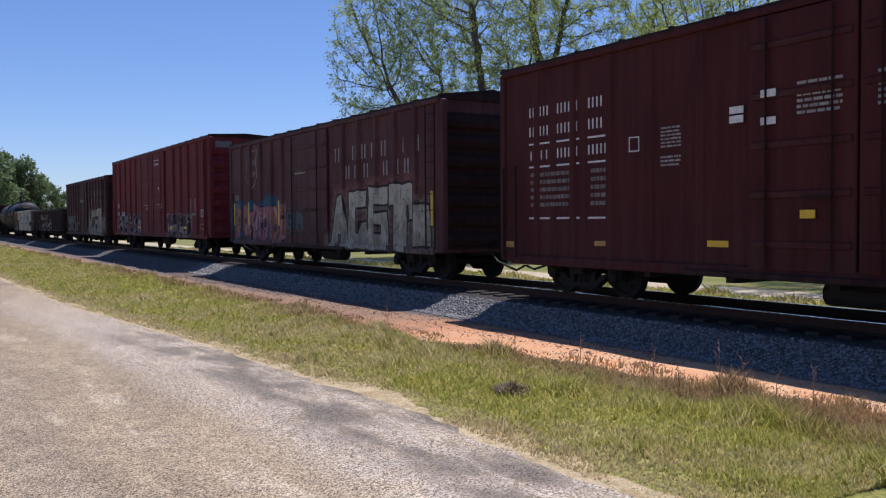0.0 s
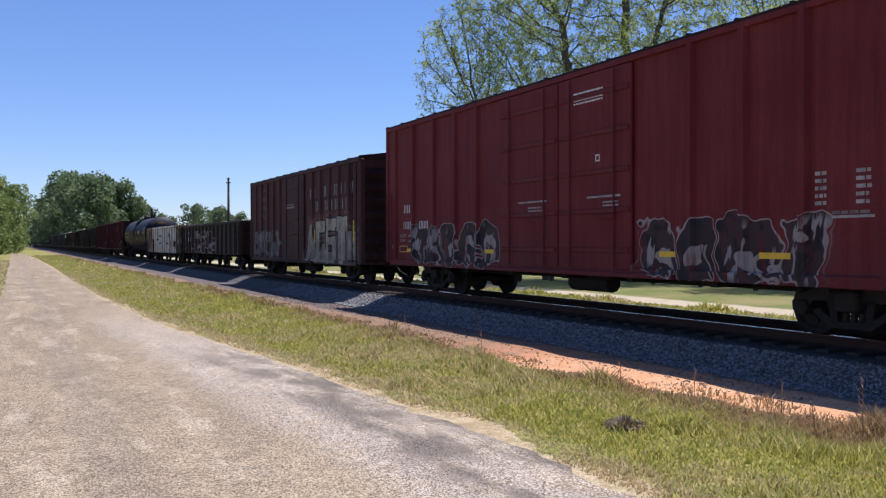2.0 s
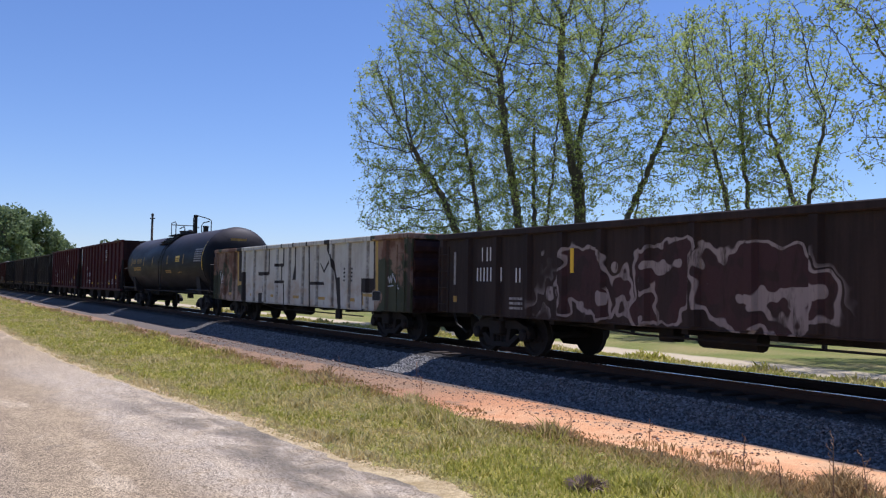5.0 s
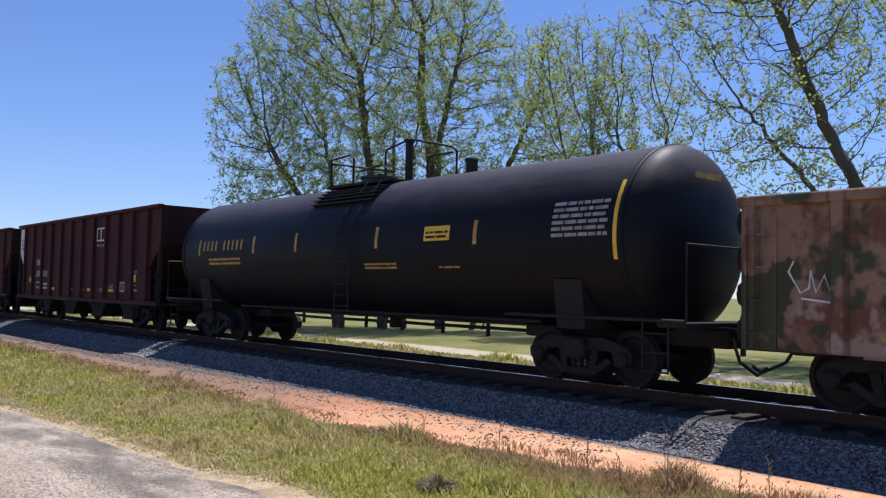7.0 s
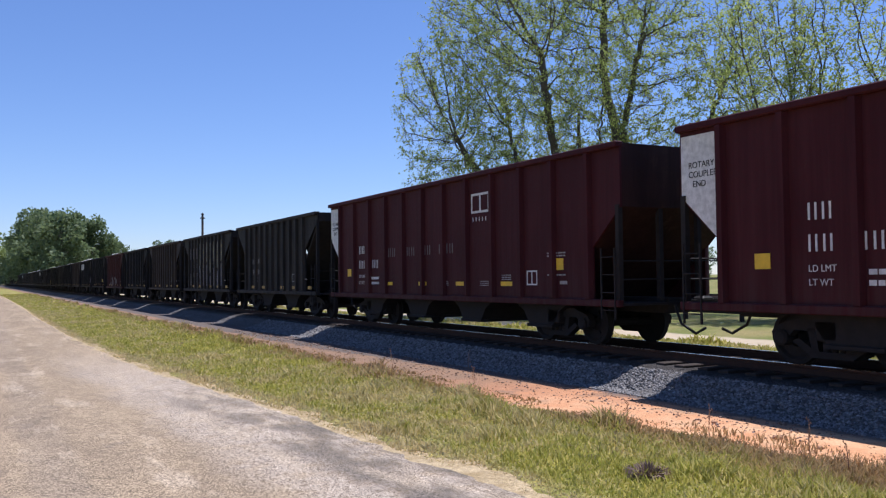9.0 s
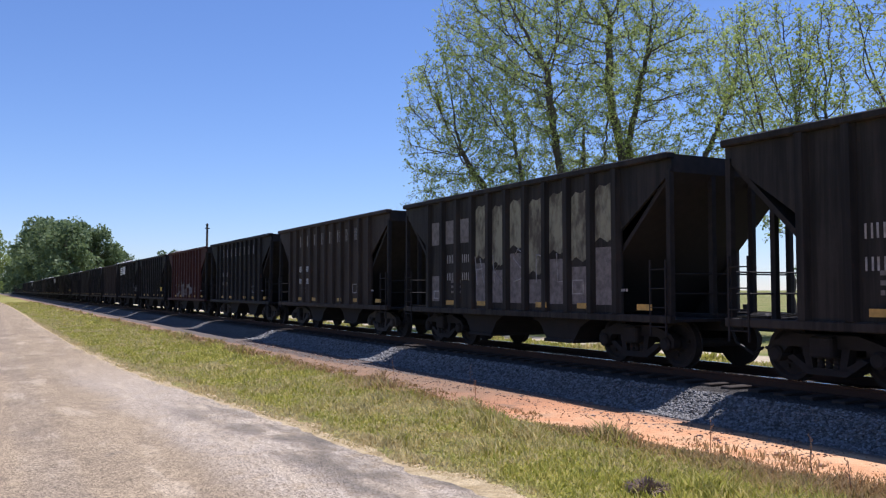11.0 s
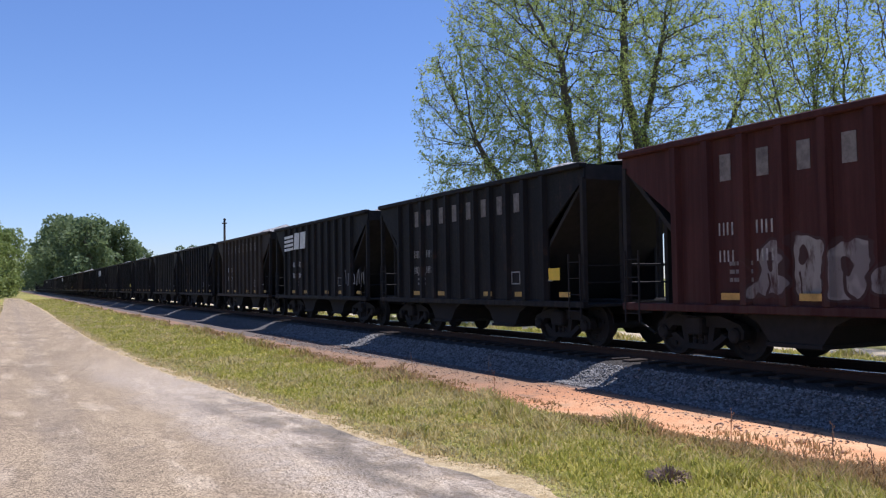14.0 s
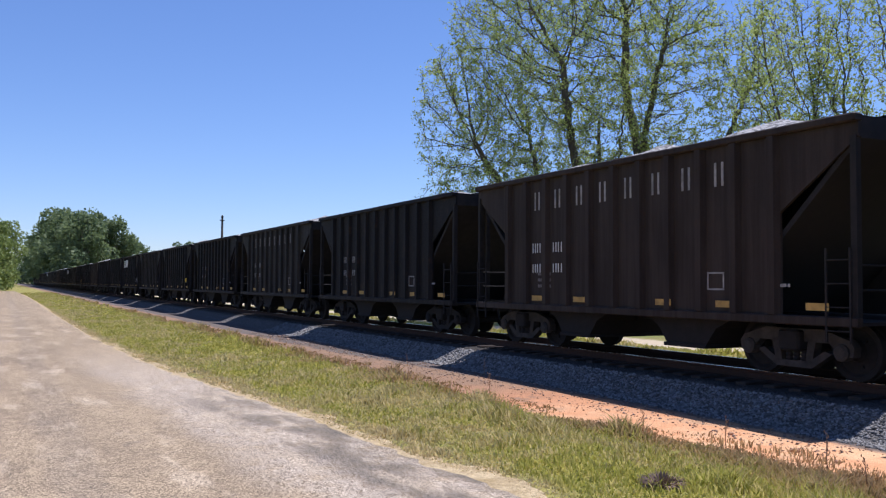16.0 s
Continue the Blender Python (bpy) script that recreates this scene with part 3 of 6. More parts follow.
def loose(name, solid, mat, label, category, kind="", smooth=False, group=""):
    """A top-level thing in one mesh."""
    me = solid if isinstance(solid, bpy.types.Mesh) else solid.mesh(name, mat, smooth)
    return tagged(new(name, me), label, category, group, kind)


def quick_mesh(name, verts, faces_per, mat):
    """A mesh of many alike small faces from arrays: verts (n, 3), faces_per (m, k)."""
    me = bpy.data.meshes.new(name)
    m, k = faces_per.shape
    me.vertices.add(len(verts))
    me.vertices.foreach_set("co", np.ascontiguousarray(verts, dtype=np.float32).ravel())
    me.loops.add(m * k)
    me.loops.foreach_set("vertex_index", np.ascontiguousarray(faces_per, dtype=np.int32).ravel())
    me.polygons.add(m)
    me.polygons.foreach_set("loop_start", np.arange(0, m * k, k, dtype=np.int32))
    me.update(calc_edges=True)
    me.validate()
    me.materials.append(mat)
    return me


# ---- the ground ----
TRACK_X, RAIL_Z = 11.31, 0.42
rng = np.random.default_rng(7)


def road_edge(y):
    """x of the road's right-hand rim: a pull-out near by, a narrow lane beyond."""
    return float(np.interp(y, [-60, -6, 1.8, 5.8, 7.1, 9.5, 11.3, 14.4, 18.4, 21.8, 29.8, 47, 75, 105, 180], [1.5, 2.9, 3.22, 3.34, 3.22, 3.02, 2.95, 2.65, 2.25, 2.1, 1.88, 1.82, 1.82, 1.85, 1.2]))


def road_left(y):
    return float(np.interp(y, [-60, -5, 10, 40, 100, 180], [-3.2, -2.5, -1.36, -1.3, -1.3, -1.4]))


def ground_z(x, y):
    z = float(np.interp(x, [-4000, -8, -3.0, -1.2, 3.4, 4.6, 5.6, 6.6, 7.9, 8.6, 14.0, 15.0, 19.5, 24, 60, 4000],
                        [-0.4, -0.15, -0.05, -0.02, -0.02, 0.0, -0.03, -0.08, -0.09, -0.12, -0.15, -0.05, -0.02, 0.0, 0.2, 0.4]))
    if 3.6 < x < 8.2 and -20 < y < 70:
        z += 0.045 * noise.noise((x * 0.9, y * 0.7, 0)) * min(1, (x - 3.6) * 1.5, (8.2 - x) * 1.5)
    return z


def make_ground():
    xs = sorted(set([-3000, -800, -200, -80, -40, -20, -12, -8, -5, -3] + list(np.arange(-2, 16.6, 0.22).round(3)) + [17, 18, 19, 20, 22, 25, 30, 40, 60, 100, 200, 800, 3000]))
    ys = sorted(set([-3000, -500, -100, -40, -20, -12] + list(np.arange(-8, 45, 0.4).round(3)) + list(range(46, 120, 4)) + [130, 150, 180, 220, 300, 450, 800, 3000]))
    s = Solid()
    s.v = [(x, y, ground_z(x, y)) for y in ys for x in xs]
    n = len(xs)
    s.f = [(j * n + i, j * n + i + 1, (j + 1) * n + i + 1, (j + 1) * n + i) for j in range(len(ys) - 1) for i in range(n - 1)]
    return loose("ground", s, GROUND, "green verge with dry straw, weeds and bare orange clay", "ground", "structure", True)


make_ground()


def make_road():
    ys = list(np.arange(-14, 40, 0.18)) + list(np.arange(40, 182, 2.0))
    s, cols = Solid(), 14
    for y in ys:
        near = 1.0 if y < 60 else 0.4
        a = road_left(y) + near * (0.10 * noise.noise((3, y * 1.3, 0)) + 0.05 * noise.noise((7, y * 5, 0)))
        b = road_edge(y) + near * (0.17 * noise.noise((9, y * 0.8, 0)) + 0.11 * noise.noise((5, y * 3.3, 0)) + 0.06 * noise.noise((2, y * 9, 0)))
        for i in range(cols):
            u = i / (cols - 1)
            x = a + (b - a) * u
            lip = min(u, 1 - u) * (b - a)
            z = ground_z(x, y) + min(0.022, 0.003 + lip * 0.12) + 0.004 * noise.noise((x * 1.4, y * 1.1, 3))
            s.v.append((x, float(y), z))
    s.f = [(j * cols + i, j * cols + i + 1, (j + 1) * cols + i + 1, (j + 1) * cols + i) for j in range(len(ys) - 1) for i in range(cols - 1)]
    loose("road", s, ASPHALT, "worn tan-grey chip-seal lane with dusty patches and ragged rims", "road", "structure", True)


make_road()


def make_shoulder():
    """Trampled straw and dust along the lane's rim."""
    ys = list(np.arange(-10, 45, 0.12)) + list(np.arange(45, 130, 2.0))
    s = Solid()
    for y in ys:
        a = road_edge(y) - 0.35
        b = road_edge(y) + 0.20 + 0.26 * noise.noise((21, y * 0.7, 0)) + 0.17 * noise.noise((22, y * 2.6, 0)) + 0.09 * noise.noise((23, y * 8, 0))
        s.v += [(x, float(y), ground_z(x, y) + 0.006) for x in (a, (a + b) / 2, b)]
    s.f = [(3 * j + i, 3 * j + i + 1, 3 * j + i + 4, 3 * j + i + 3) for j in range(len(ys) - 1) for i in range(2)]
    loose("shoulder", s, SHOULDER, "dusty straw-coloured shoulder beside the lane", "shoulder", "structure", True)


make_shoulder()


def bed_z(x):
    """Height of the ballast's surface across the track."""
    d = abs(x - TRACK_X)
    return float(np.interp(d, [0, 1.45, 1.62, 2.35, 2.65], [0.22, 0.22, 0.18, -0.10, -0.17]))


def make_bed():
    xs = np.arange(TRACK_X - 2.65, TRACK_X + 2.66, 0.1)
    ys = list(np.arange(-12, 42, 0.2)) + list(range(42, 120, 3)) + [130, 160, 220, 320, 500, 900]
    n = len(xs)
    s = Solid()
    for y in ys:
        for x in xs:
            slope = 1.0 if abs(x - TRACK_X) > 1.5 else 0.5
            s.v.append((float(x), float(y), bed_z(x) + slope * (0.03 * noise.noise((x * 2, y * 2, 1)) + 0.022 * noise.noise((x * 6, y * 6, 2)))))
    s.f = [(j * n + i, j * n + i + 1, (j + 1) * n + i + 1, (j + 1) * n + i) for j in range(len(ys) - 1) for i in range(n - 1)]
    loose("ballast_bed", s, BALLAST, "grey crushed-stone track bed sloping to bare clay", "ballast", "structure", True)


make_bed()


def scatter_stones(name, count, xr, yr, size, zf, mat, label, flat=0.7):
    """Loose broken stones: eight-faced lumps, joined."""
    base = np.array([(1, 0, 0), (-1, 0, 0), (0, 1, 0), (0, -1, 0), (0, 0, 1), (0, 0, -1)], float)
    tri = np.array([(0, 2, 4), (2, 1, 4), (1, 3, 4), (3, 0, 4), (2, 0, 5), (1, 2, 5), (3, 1, 5), (0, 3, 5)])
    u = rng.random(count)
    y = yr[0] + (yr[1] - yr[0]) * u ** 1.35
    x = xr[0] + (xr[1] - xr[0]) * rng.random(count)
    r = size * (0.5 + rng.random(count) ** 2 * 1.1) * (1 + 0.03 * np.maximum(y, 0))
    z = np.array([zf(a, b) for a, b in zip(x, y)]) + r * 0.2
    v = base[None] * (1 + 0.5 * (rng.random((count, 6, 3)) - 0.5)) * r[:, None, None]
    v += 0.35 * r[:, None, None] * (rng.random((count, 6, 3)) - 0.5)
    a = rng.random(count) * 6.28
    c, s = np.cos(a)[:, None], np.sin(a)[:, None]
    vx, vy = v[:, :, 0] * c - v[:, :, 1] * s, v[:, :, 0] * s + v[:, :, 1] * c
    v = np.stack([vx + x[:, None], vy + y[:, None], v[:, :, 2] * flat + z[:, None]], -1)
    f = (tri[None] + 6 * np.arange(count)[:, None, None]).reshape(-1, 3)
    return loose(name, quick_mesh(name, v.reshape(-1, 3), f, mat), mat, label, "stones", "stuff")


scatter_stones("ballast_stones", 56000, (8.58, 9.68), (1.0, 34.0), 0.020, lambda x, y: max(bed_z(x), ground_z(x, y)), BALLAST_STONE, "loose grey crushed ballast stones on the bed's shoulder")
scatter_stones("clay_pebbles", 1500, (6.3, 8.6), (3.0, 30.0), 0.010, ground_z, CLAY_STONE, "small rust-brown pebbles and clods on bare clay")
scatter_stones("stray_ballast", 1500, (7.4, 8.6), (6.0, 32.0), 0.014, ground_z, RUSTY_STONE, "stray clay-stained stones spilled onto orange clay")


def make_track():
    """Two rails on wooden ties."""
    head = [(-0.036, 0.0), (0.036, 0.0), (0.034, -0.04), (0.009, -0.05), (0.009, -0.14), (0.07, -0.155), (0.07, -0.17), (-0.07, -0.17), (-0.07, -0.155), (-0.009, -0.14), (-0.009, -0.05), (-0.034, -0.04)]
    for side in (-1, 1):
        cx = TRACK_X + side * 0.753
        rail = tagged(new("rail", None), "rusty steel rail with a polished running head", "rail", "rails of the track", "structure")
        part("rail_body", Solid().prism([(cx + a, RAIL_Z - 0.006 + b) for a, b in head], "y", -40, 900), RAILSIDE, rail)
        part("rail_head", Solid().box(cx - 0.034, cx + 0.034, -40, 900, RAIL_Z - 0.007, RAIL_Z, 0.003), RAILTOP, rail, "polished steel running head")
    tie = Solid().box(-1.3, 1.3, -0.115, 0.115, -0.10, 0.035, 0.012).mesh("tie", TIE)
    bed = tagged(new("sleepers", None), "creosoted wooden ties bedded in grey ballast", "tie", "", "structure")
    for k in range(150):
        part("tie", tie, None, bed, at=pose(TRACK_X + random.uniform(-0.04, 0.04), -4 + k * 0.52, RAIL_Z - 0.19, 0, 0, random.uniform(-1, 1)))
    far = Solid()
    for k in range(150, 620):
        y = -4 + k * 0.52
        far.box(TRACK_X - 1.3, TRACK_X + 1.3, y - 0.11, y + 0.11, 0.14, 0.262)
    tagged(part("far_ties", far, TIE, bed), kind="stuff")


make_track()


def grass(name, count, xf, yr, height, label, power=1.6, width=0.006):
    """Upright bent blades in tufts, joined."""
    u = rng.random(count)
    y = yr[0] + (yr[1] - yr[0]) * u ** power
    lo, hi = np.array([xf(b) for b in y]).T
    x = lo + (hi - lo) * rng.random(count)
    dens = np.array([noise.noise((a * 0.8, b * 0.8, 11)) + 0.8 * noise.noise((a * 2.5, b * 2.5, 4)) for a, b in zip(x, y)])
    keep = dens > -1.05 + 0.2 * rng.random(count)
    x, y, dens = x[keep], y[keep], dens[keep]
    n = len(x)
    lush = np.array([max(0.0, noise.noise((a * 1.6, b * 1.1, 31))) for a, b in zip(x, y)])
    h = height(x, y) * (0.4 + 0.9 * rng.random(n)) * (0.8 + 0.4 * dens + 2.9 * lush)
    w = width * (0.7 + 0.6 * rng.random(n)) * (1 + 0.11 * np.maximum(y, 0))
    z = np.array([ground_z(a, b) for a, b in zip(x, y)]) - 0.005
    a = rng.random(n) * 6.28
    lean = h * (0.15 + 0.75 * rng.random(n))
    b = rng.random(n) * 6.28
    dx, dy = np.cos(a) * w, np.sin(a) * w
    lx, ly = np.cos(b) * lean, np.sin(b) * lean
    p = np.empty((n, 5, 3))
    p[:, 0] = np.stack([x - dx, y - dy, z], -1)
    p[:, 1] = np.stack([x + dx, y + dy, z], -1)
    p[:, 2] = np.stack([x + lx * 0.35 + dx * 0.8, y + ly * 0.35 + dy * 0.8, z + h * 0.6], -1)
    p[:, 3] = np.stack([x + lx * 0.35 - dx * 0.8, y + ly * 0.35 - dy * 0.8, z + h * 0.6], -1)
    p[:, 4] = np.stack([x + lx, y + ly, z + h], -1)
    k = 5 * np.arange(n)[:, None]
    f = np.concatenate([np.array([[0, 1, 2]]) + k, np.array([[0, 2, 3]]) + k, np.array([[3, 2, 4]]) + k])
    return loose(name, quick_mesh(name, p.reshape(-1, 3), f, BLADE), BLADE, label, "grass", "stuff")


def clay_rim(y):
    """x where the verge gives way to bare clay."""
    return float(np.interp(y, [0, 3.6, 5.0, 6.4, 7.8, 9.8, 12, 15, 22, 40], [7.1, 7.0, 6.75, 6.6, 6.3, 5.9, 6.15, 6.3, 6.2, 6.3])) + 0.45 * noise.noise((0, y * 0.6, 8)) + 0.2 * noise.noise((4, y * 2.2, 8))


def verge_height(x, y):
    weedy = np.clip((x - 4.8) / 1.0, 0, 1) * np.clip((7.4 - x) / 0.6, 0.2, 1)
    near_edge = np.clip((x - np.array([road_edge(b) for b in y])) / 0.7, 0.25, 1)
    return (0.055 + 0.045 * weedy) * near_edge + 0.01


grass("verge_grass", 150000, lambda y: (road_edge(y) + 0.0, clay_rim(y)), (1.2, 60), verge_height, "short green grass with straw and brown weeds beside the lane", 1.9)
grass("tall_weeds", 9000, lambda y: (5.0, clay_rim(y) + 0.15), (1.6, 9.0), lambda x, y: 0.08 + 0 * x, "taller brown and green weeds near the clay", 1.2, 0.004)
grass("dry_weeds", 9000, lambda y: (5.7, clay_rim(y) + 0.25), (1.6, 5.5), lambda x, y: 0.095 + 0 * x, "dense dry brown weeds by the clay", 1.1, 0.0032)
grass("far_verge_grass", 26000, lambda y: (road_edge(y) + 0.1, clay_rim(y)), (52, 150), verge_height, "distant green verge grass along the lane", 1.3, 0.008)
grass("left_verge_grass", 14000, lambda y: (-7.0, road_left(y) + 0.03), (6, 110), lambda x, y: 0.07 + 0 * x, "dry yellow-green grass along the lane", 1.3, 0.009)
grass("weed_fringe", 9000, lambda y: (clay_rim(y) - 0.4, clay_rim(y) + 0.75), (2, 40), lambda x, y: 0.038 + 0 * x, "sparse brown weeds straggling onto the clay", 1.4)
grass("back_grass", 34000, lambda y: (14.3, LANE0 + 0.1), (2, 60), lambda x, y: 0.10 + 0 * x, "bright grass strip behind the track", 1.2, 0.012)


def weed_stalk(x, y, h, seed):
    r = random.Random(seed)
    s = Solid()
    z = ground_z(x, y)
    top = Vector((x + r.uniform(-0.06, 0.06), y + r.uniform(-0.06, 0.06), z + h))
    s.tube([(x, y, z - 0.02), ((x + top.x) / 2 + r.uniform(-0.02, 0.02), (y + top.y) / 2, z + h / 2), top], [0.006, 0.005, 0.003], 5)
    for k in range(7):
        q = 0.35 + 0.62 * k / 6
        b = Vector((x, y, z)).lerp(top, q)
        e = b + Vector((r.uniform(-1, 1), r.uniform(-1, 1), r.uniform(0.3, 1.0))) * (0.10 * h)
        s.tube([b, e], [0.004, 0.003], 4)
        s.lathe([(0, 0.002), (0.010, 0.007), (0.026, 0.002)], "z", 6)
        m = len(s.v)
        for i in range(m - 18, m):
            s.v[i] = tuple(Vector(s.v[i]) + e)
    loose("weed_stalk", s, DRYWEED, "dry brown seeded weed stalk on the clay's rim", "weed", group="dry weed stalks")


for i, (x, y, h) in enumerate([(6.45, 4.0, 0.62), (6.6, 3.75, 0.5), (6.7, 5.2, 0.42), (6.5, 4.6, 0.30), (7.0, 6.9, 0.32), (6.75, 8.1, 0.28), (7.1, 3.3, 0.4), (6.9, 12.4, 0.35), (7.0, 16.0, 0.4), (8.4, 15.2, 0.35), (6.2, 3.1, 0.45)]):
    weed_stalk(x, y, h, i)


def tuft(name, x, y, n, h, spread, mat, label, seed):
    r = random.Random(seed)
    s = Solid()
    z = ground_z(x, y)
    for k in range(n):
        a, d = r.uniform(0, 6.28), r.random() ** 0.6 * spread
        b = Vector((x + math.cos(a) * d * 0.5, y + math.sin(a) * d * 0.5, z))
        t = b + Vector((math.cos(a) * d * r.uniform(0.4, 1.2), math.sin(a) * d * r.uniform(0.4, 1.2), h * r.uniform(0.15, 1) * (1.1 - 0.6 * d / spread)))
        s.tube([b, b.lerp(t, 0.6) + Vector((0, 0, 0.02)), t], [0.006, 0.005, 0.001], 3)
    loose(name, s, mat, label, "weeds")


tuft("dead_clump", 4.60, 5.28, 650, 0.17, 0.17, DEADCLUMP, "dark dead clump of matted grass on the verge", 1)
tuft("brown_weed_tuft", 6.40, 7.95, 170, 0.11, 0.2, DRYWEED, "reddish-brown dry weed tuft beside the clay", 2)
tuft("brown_weed_tuft", 7.3, 4.6, 90, 0.10, 0.17, DRYWEED, "reddish-brown dry weed tuft beside the clay", 3)


def clod(x, y, r, seed):
    q = random.Random(seed)
    bm = bmesh.new()
    bmesh.ops.create_icosphere(bm, subdivisions=2, radius=r)
    for v in bm.verts:
        v.co *= 1 + 0.35 * noise.noise(v.co * (2 / r) + Vector((seed, 0, 0)))
        v.co.z *= 0.6
        v.co += Vector((x, y, ground_z(x, y) + r * 0.25))
    me = bpy.data.meshes.new("clod")
    bm.to_mesh(me)
    bm.free()
    me.materials.append(CLAY_STONE)
    loose("clod", me, CLAY_STONE, "rust-brown lump of clay lying on bare ground", "clod", group="clods on the clay")


for i, (x, y, r) in enumerate([(6.95, 4.65, 0.05), (7.5, 6.3, 0.06), (7.35, 5.6, 0.04), (7.6, 7.4, 0.04), (7.2, 3.5, 0.05)]):
    clod(x, y, r, i)

# ---- fence, pole ----


def make_fence():
    """A dark three-rail board fence along the far lane."""
    fence = tagged(new("board_fence", None), "dark-stained wooden rail fence beside a grassy field", "fence")
    post = Solid().box(-0.07, 0.07, -0.07, 0.07, -0.3, 1.3, 0.012).mesh("post", FENCEWOOD)
    rail = Solid().box(-0.02, 0.02, -1.5, 1.5, -0.075, 0.075, 0.006).mesh("rail", FENCEWOOD)
    for k in range(26):
        y = 2 + 3.0 * k
        part("post", post, None, fence, at=pose(25.0, y, 0, random.uniform(-1, 1), random.uniform(-1, 1), 0))
        if k < 25:
            for z in (0.38, 0.98):
                part("rail", rail, None, fence, at=pose(24.92, y + 1.5, z + random.uniform(-0.02, 0.02), random.uniform(-0.5, 0.5), 0, 0))


make_fence()


def make_pole():
    pole = tagged(new("utility_pole", None), "bare dark wooden utility pole behind the railway", "pole")
    part("shaft", Solid().tube([(15.25, 71, -0.5), (15.25, 71, 3.5), (15.25, 71, 7.25)], [0.13, 0.11, 0.085], 12), POLEWOOD, pole, smooth=True)
    part("cap", Solid().lathe([(0, 0.12), (0.06, 0.12), (0.16, 0.04)], "z", 12), STEEL, pole, at=pose(15.25, 71, 7.25))
    part("bracket", Solid().box(15.08, 15.42, 70.8, 71.2, 6.95, 7.02, 0.01), STEEL, pole)


make_pole()

# ---- trees ----


def grown(seed, stems, lobes, count, step=0.30, reach=0.48):
    """Branches that grow towards scattered points of a crown. stems: polylines (across, away, up); lobes: (centre, radii).
    Returns the points, each one's parent and its thickness."""
    g = np.random.default_rng(seed)
    vol = np.array([a * b * c for q, (a, b, c) in lobes])
    pick = g.choice(len(lobes), count, p=vol / vol.sum())
    d = g.normal(0, 1, (count, 3))
    d *= (g.random((count, 1)) ** 0.36) / np.linalg.norm(d, axis=1)[:, None]
    goal = np.array([q for q, r in lobes])[pick] + d * np.array([r for q, r in lobes])[pick]
    pos, par = [], []
    for line in stems:
        prev = -1
        for a, b in zip(line, line[1:]):
            a, b = np.array(a, float), np.array(b, float)
            n = max(2, int(np.linalg.norm(b - a) / step))
            for k in range(n):
                pos.append(a + (b - a) * k / n + g.normal(0, 0.035, 3))
                par.append(prev)
                prev = len(pos) - 1
    dist, near = np.full(count, 1e9), np.zeros(count, int)
    fresh = range(len(pos))
    alive = np.ones(count, bool)
    for turn in range(140):
        for q in fresh:
            e = np.linalg.norm(goal - pos[q], axis=1)
            better = e < dist
            dist[better], near[better] = e[better], q
        alive &= dist > reach
        if not alive.any() or len(pos) > 24000:
            break
        pull = {}
        for q in np.nonzero(alive & (dist < 6.0))[0]:
            v = goal[q] - pos[near[q]]
            pull.setdefault(int(near[q]), []).append(v / np.linalg.norm(v))
        fresh = []
        for q, vs in pull.items():
            v = np.sum(vs, axis=0) / len(vs) + g.normal(0, 0.13, 3) + np.array([0, 0, 0.22])
            pos.append(pos[q] + v / max(np.linalg.norm(v), 1e-6) * step)
            par.append(q)
            fresh.append(len(pos) - 1)
    thick = np.zeros(len(pos))
    for q in range(len(pos) - 1, -1, -1):
        thick[q] = max(thick[q], 0.0122 ** 2.2)
        if par[q] >= 0:
            thick[par[q]] += thick[q]
    return pos, par, thick ** (1 / 2.2), g


def leaf_quads(c, g, size):
    n = len(c)
    d1 = g.normal(0, 1, (n, 3))
    d1 /= np.linalg.norm(d1, axis=1)[:, None]
    d2 = np.cross(d1, g.normal(0, 1, (n, 3)))
    d2 /= np.linalg.norm(d2, axis=1)[:, None]
    s = size * (0.5 + g.random((n, 1)))
    p = np.stack([c - d1 * s * 0.6, c + d2 * s * 0.38, c + d1 * s * 0.6, c - d2 * s * 0.38], 1)
    return p.reshape(-1, 3), np.arange(4 * n).reshape(-1, 4)


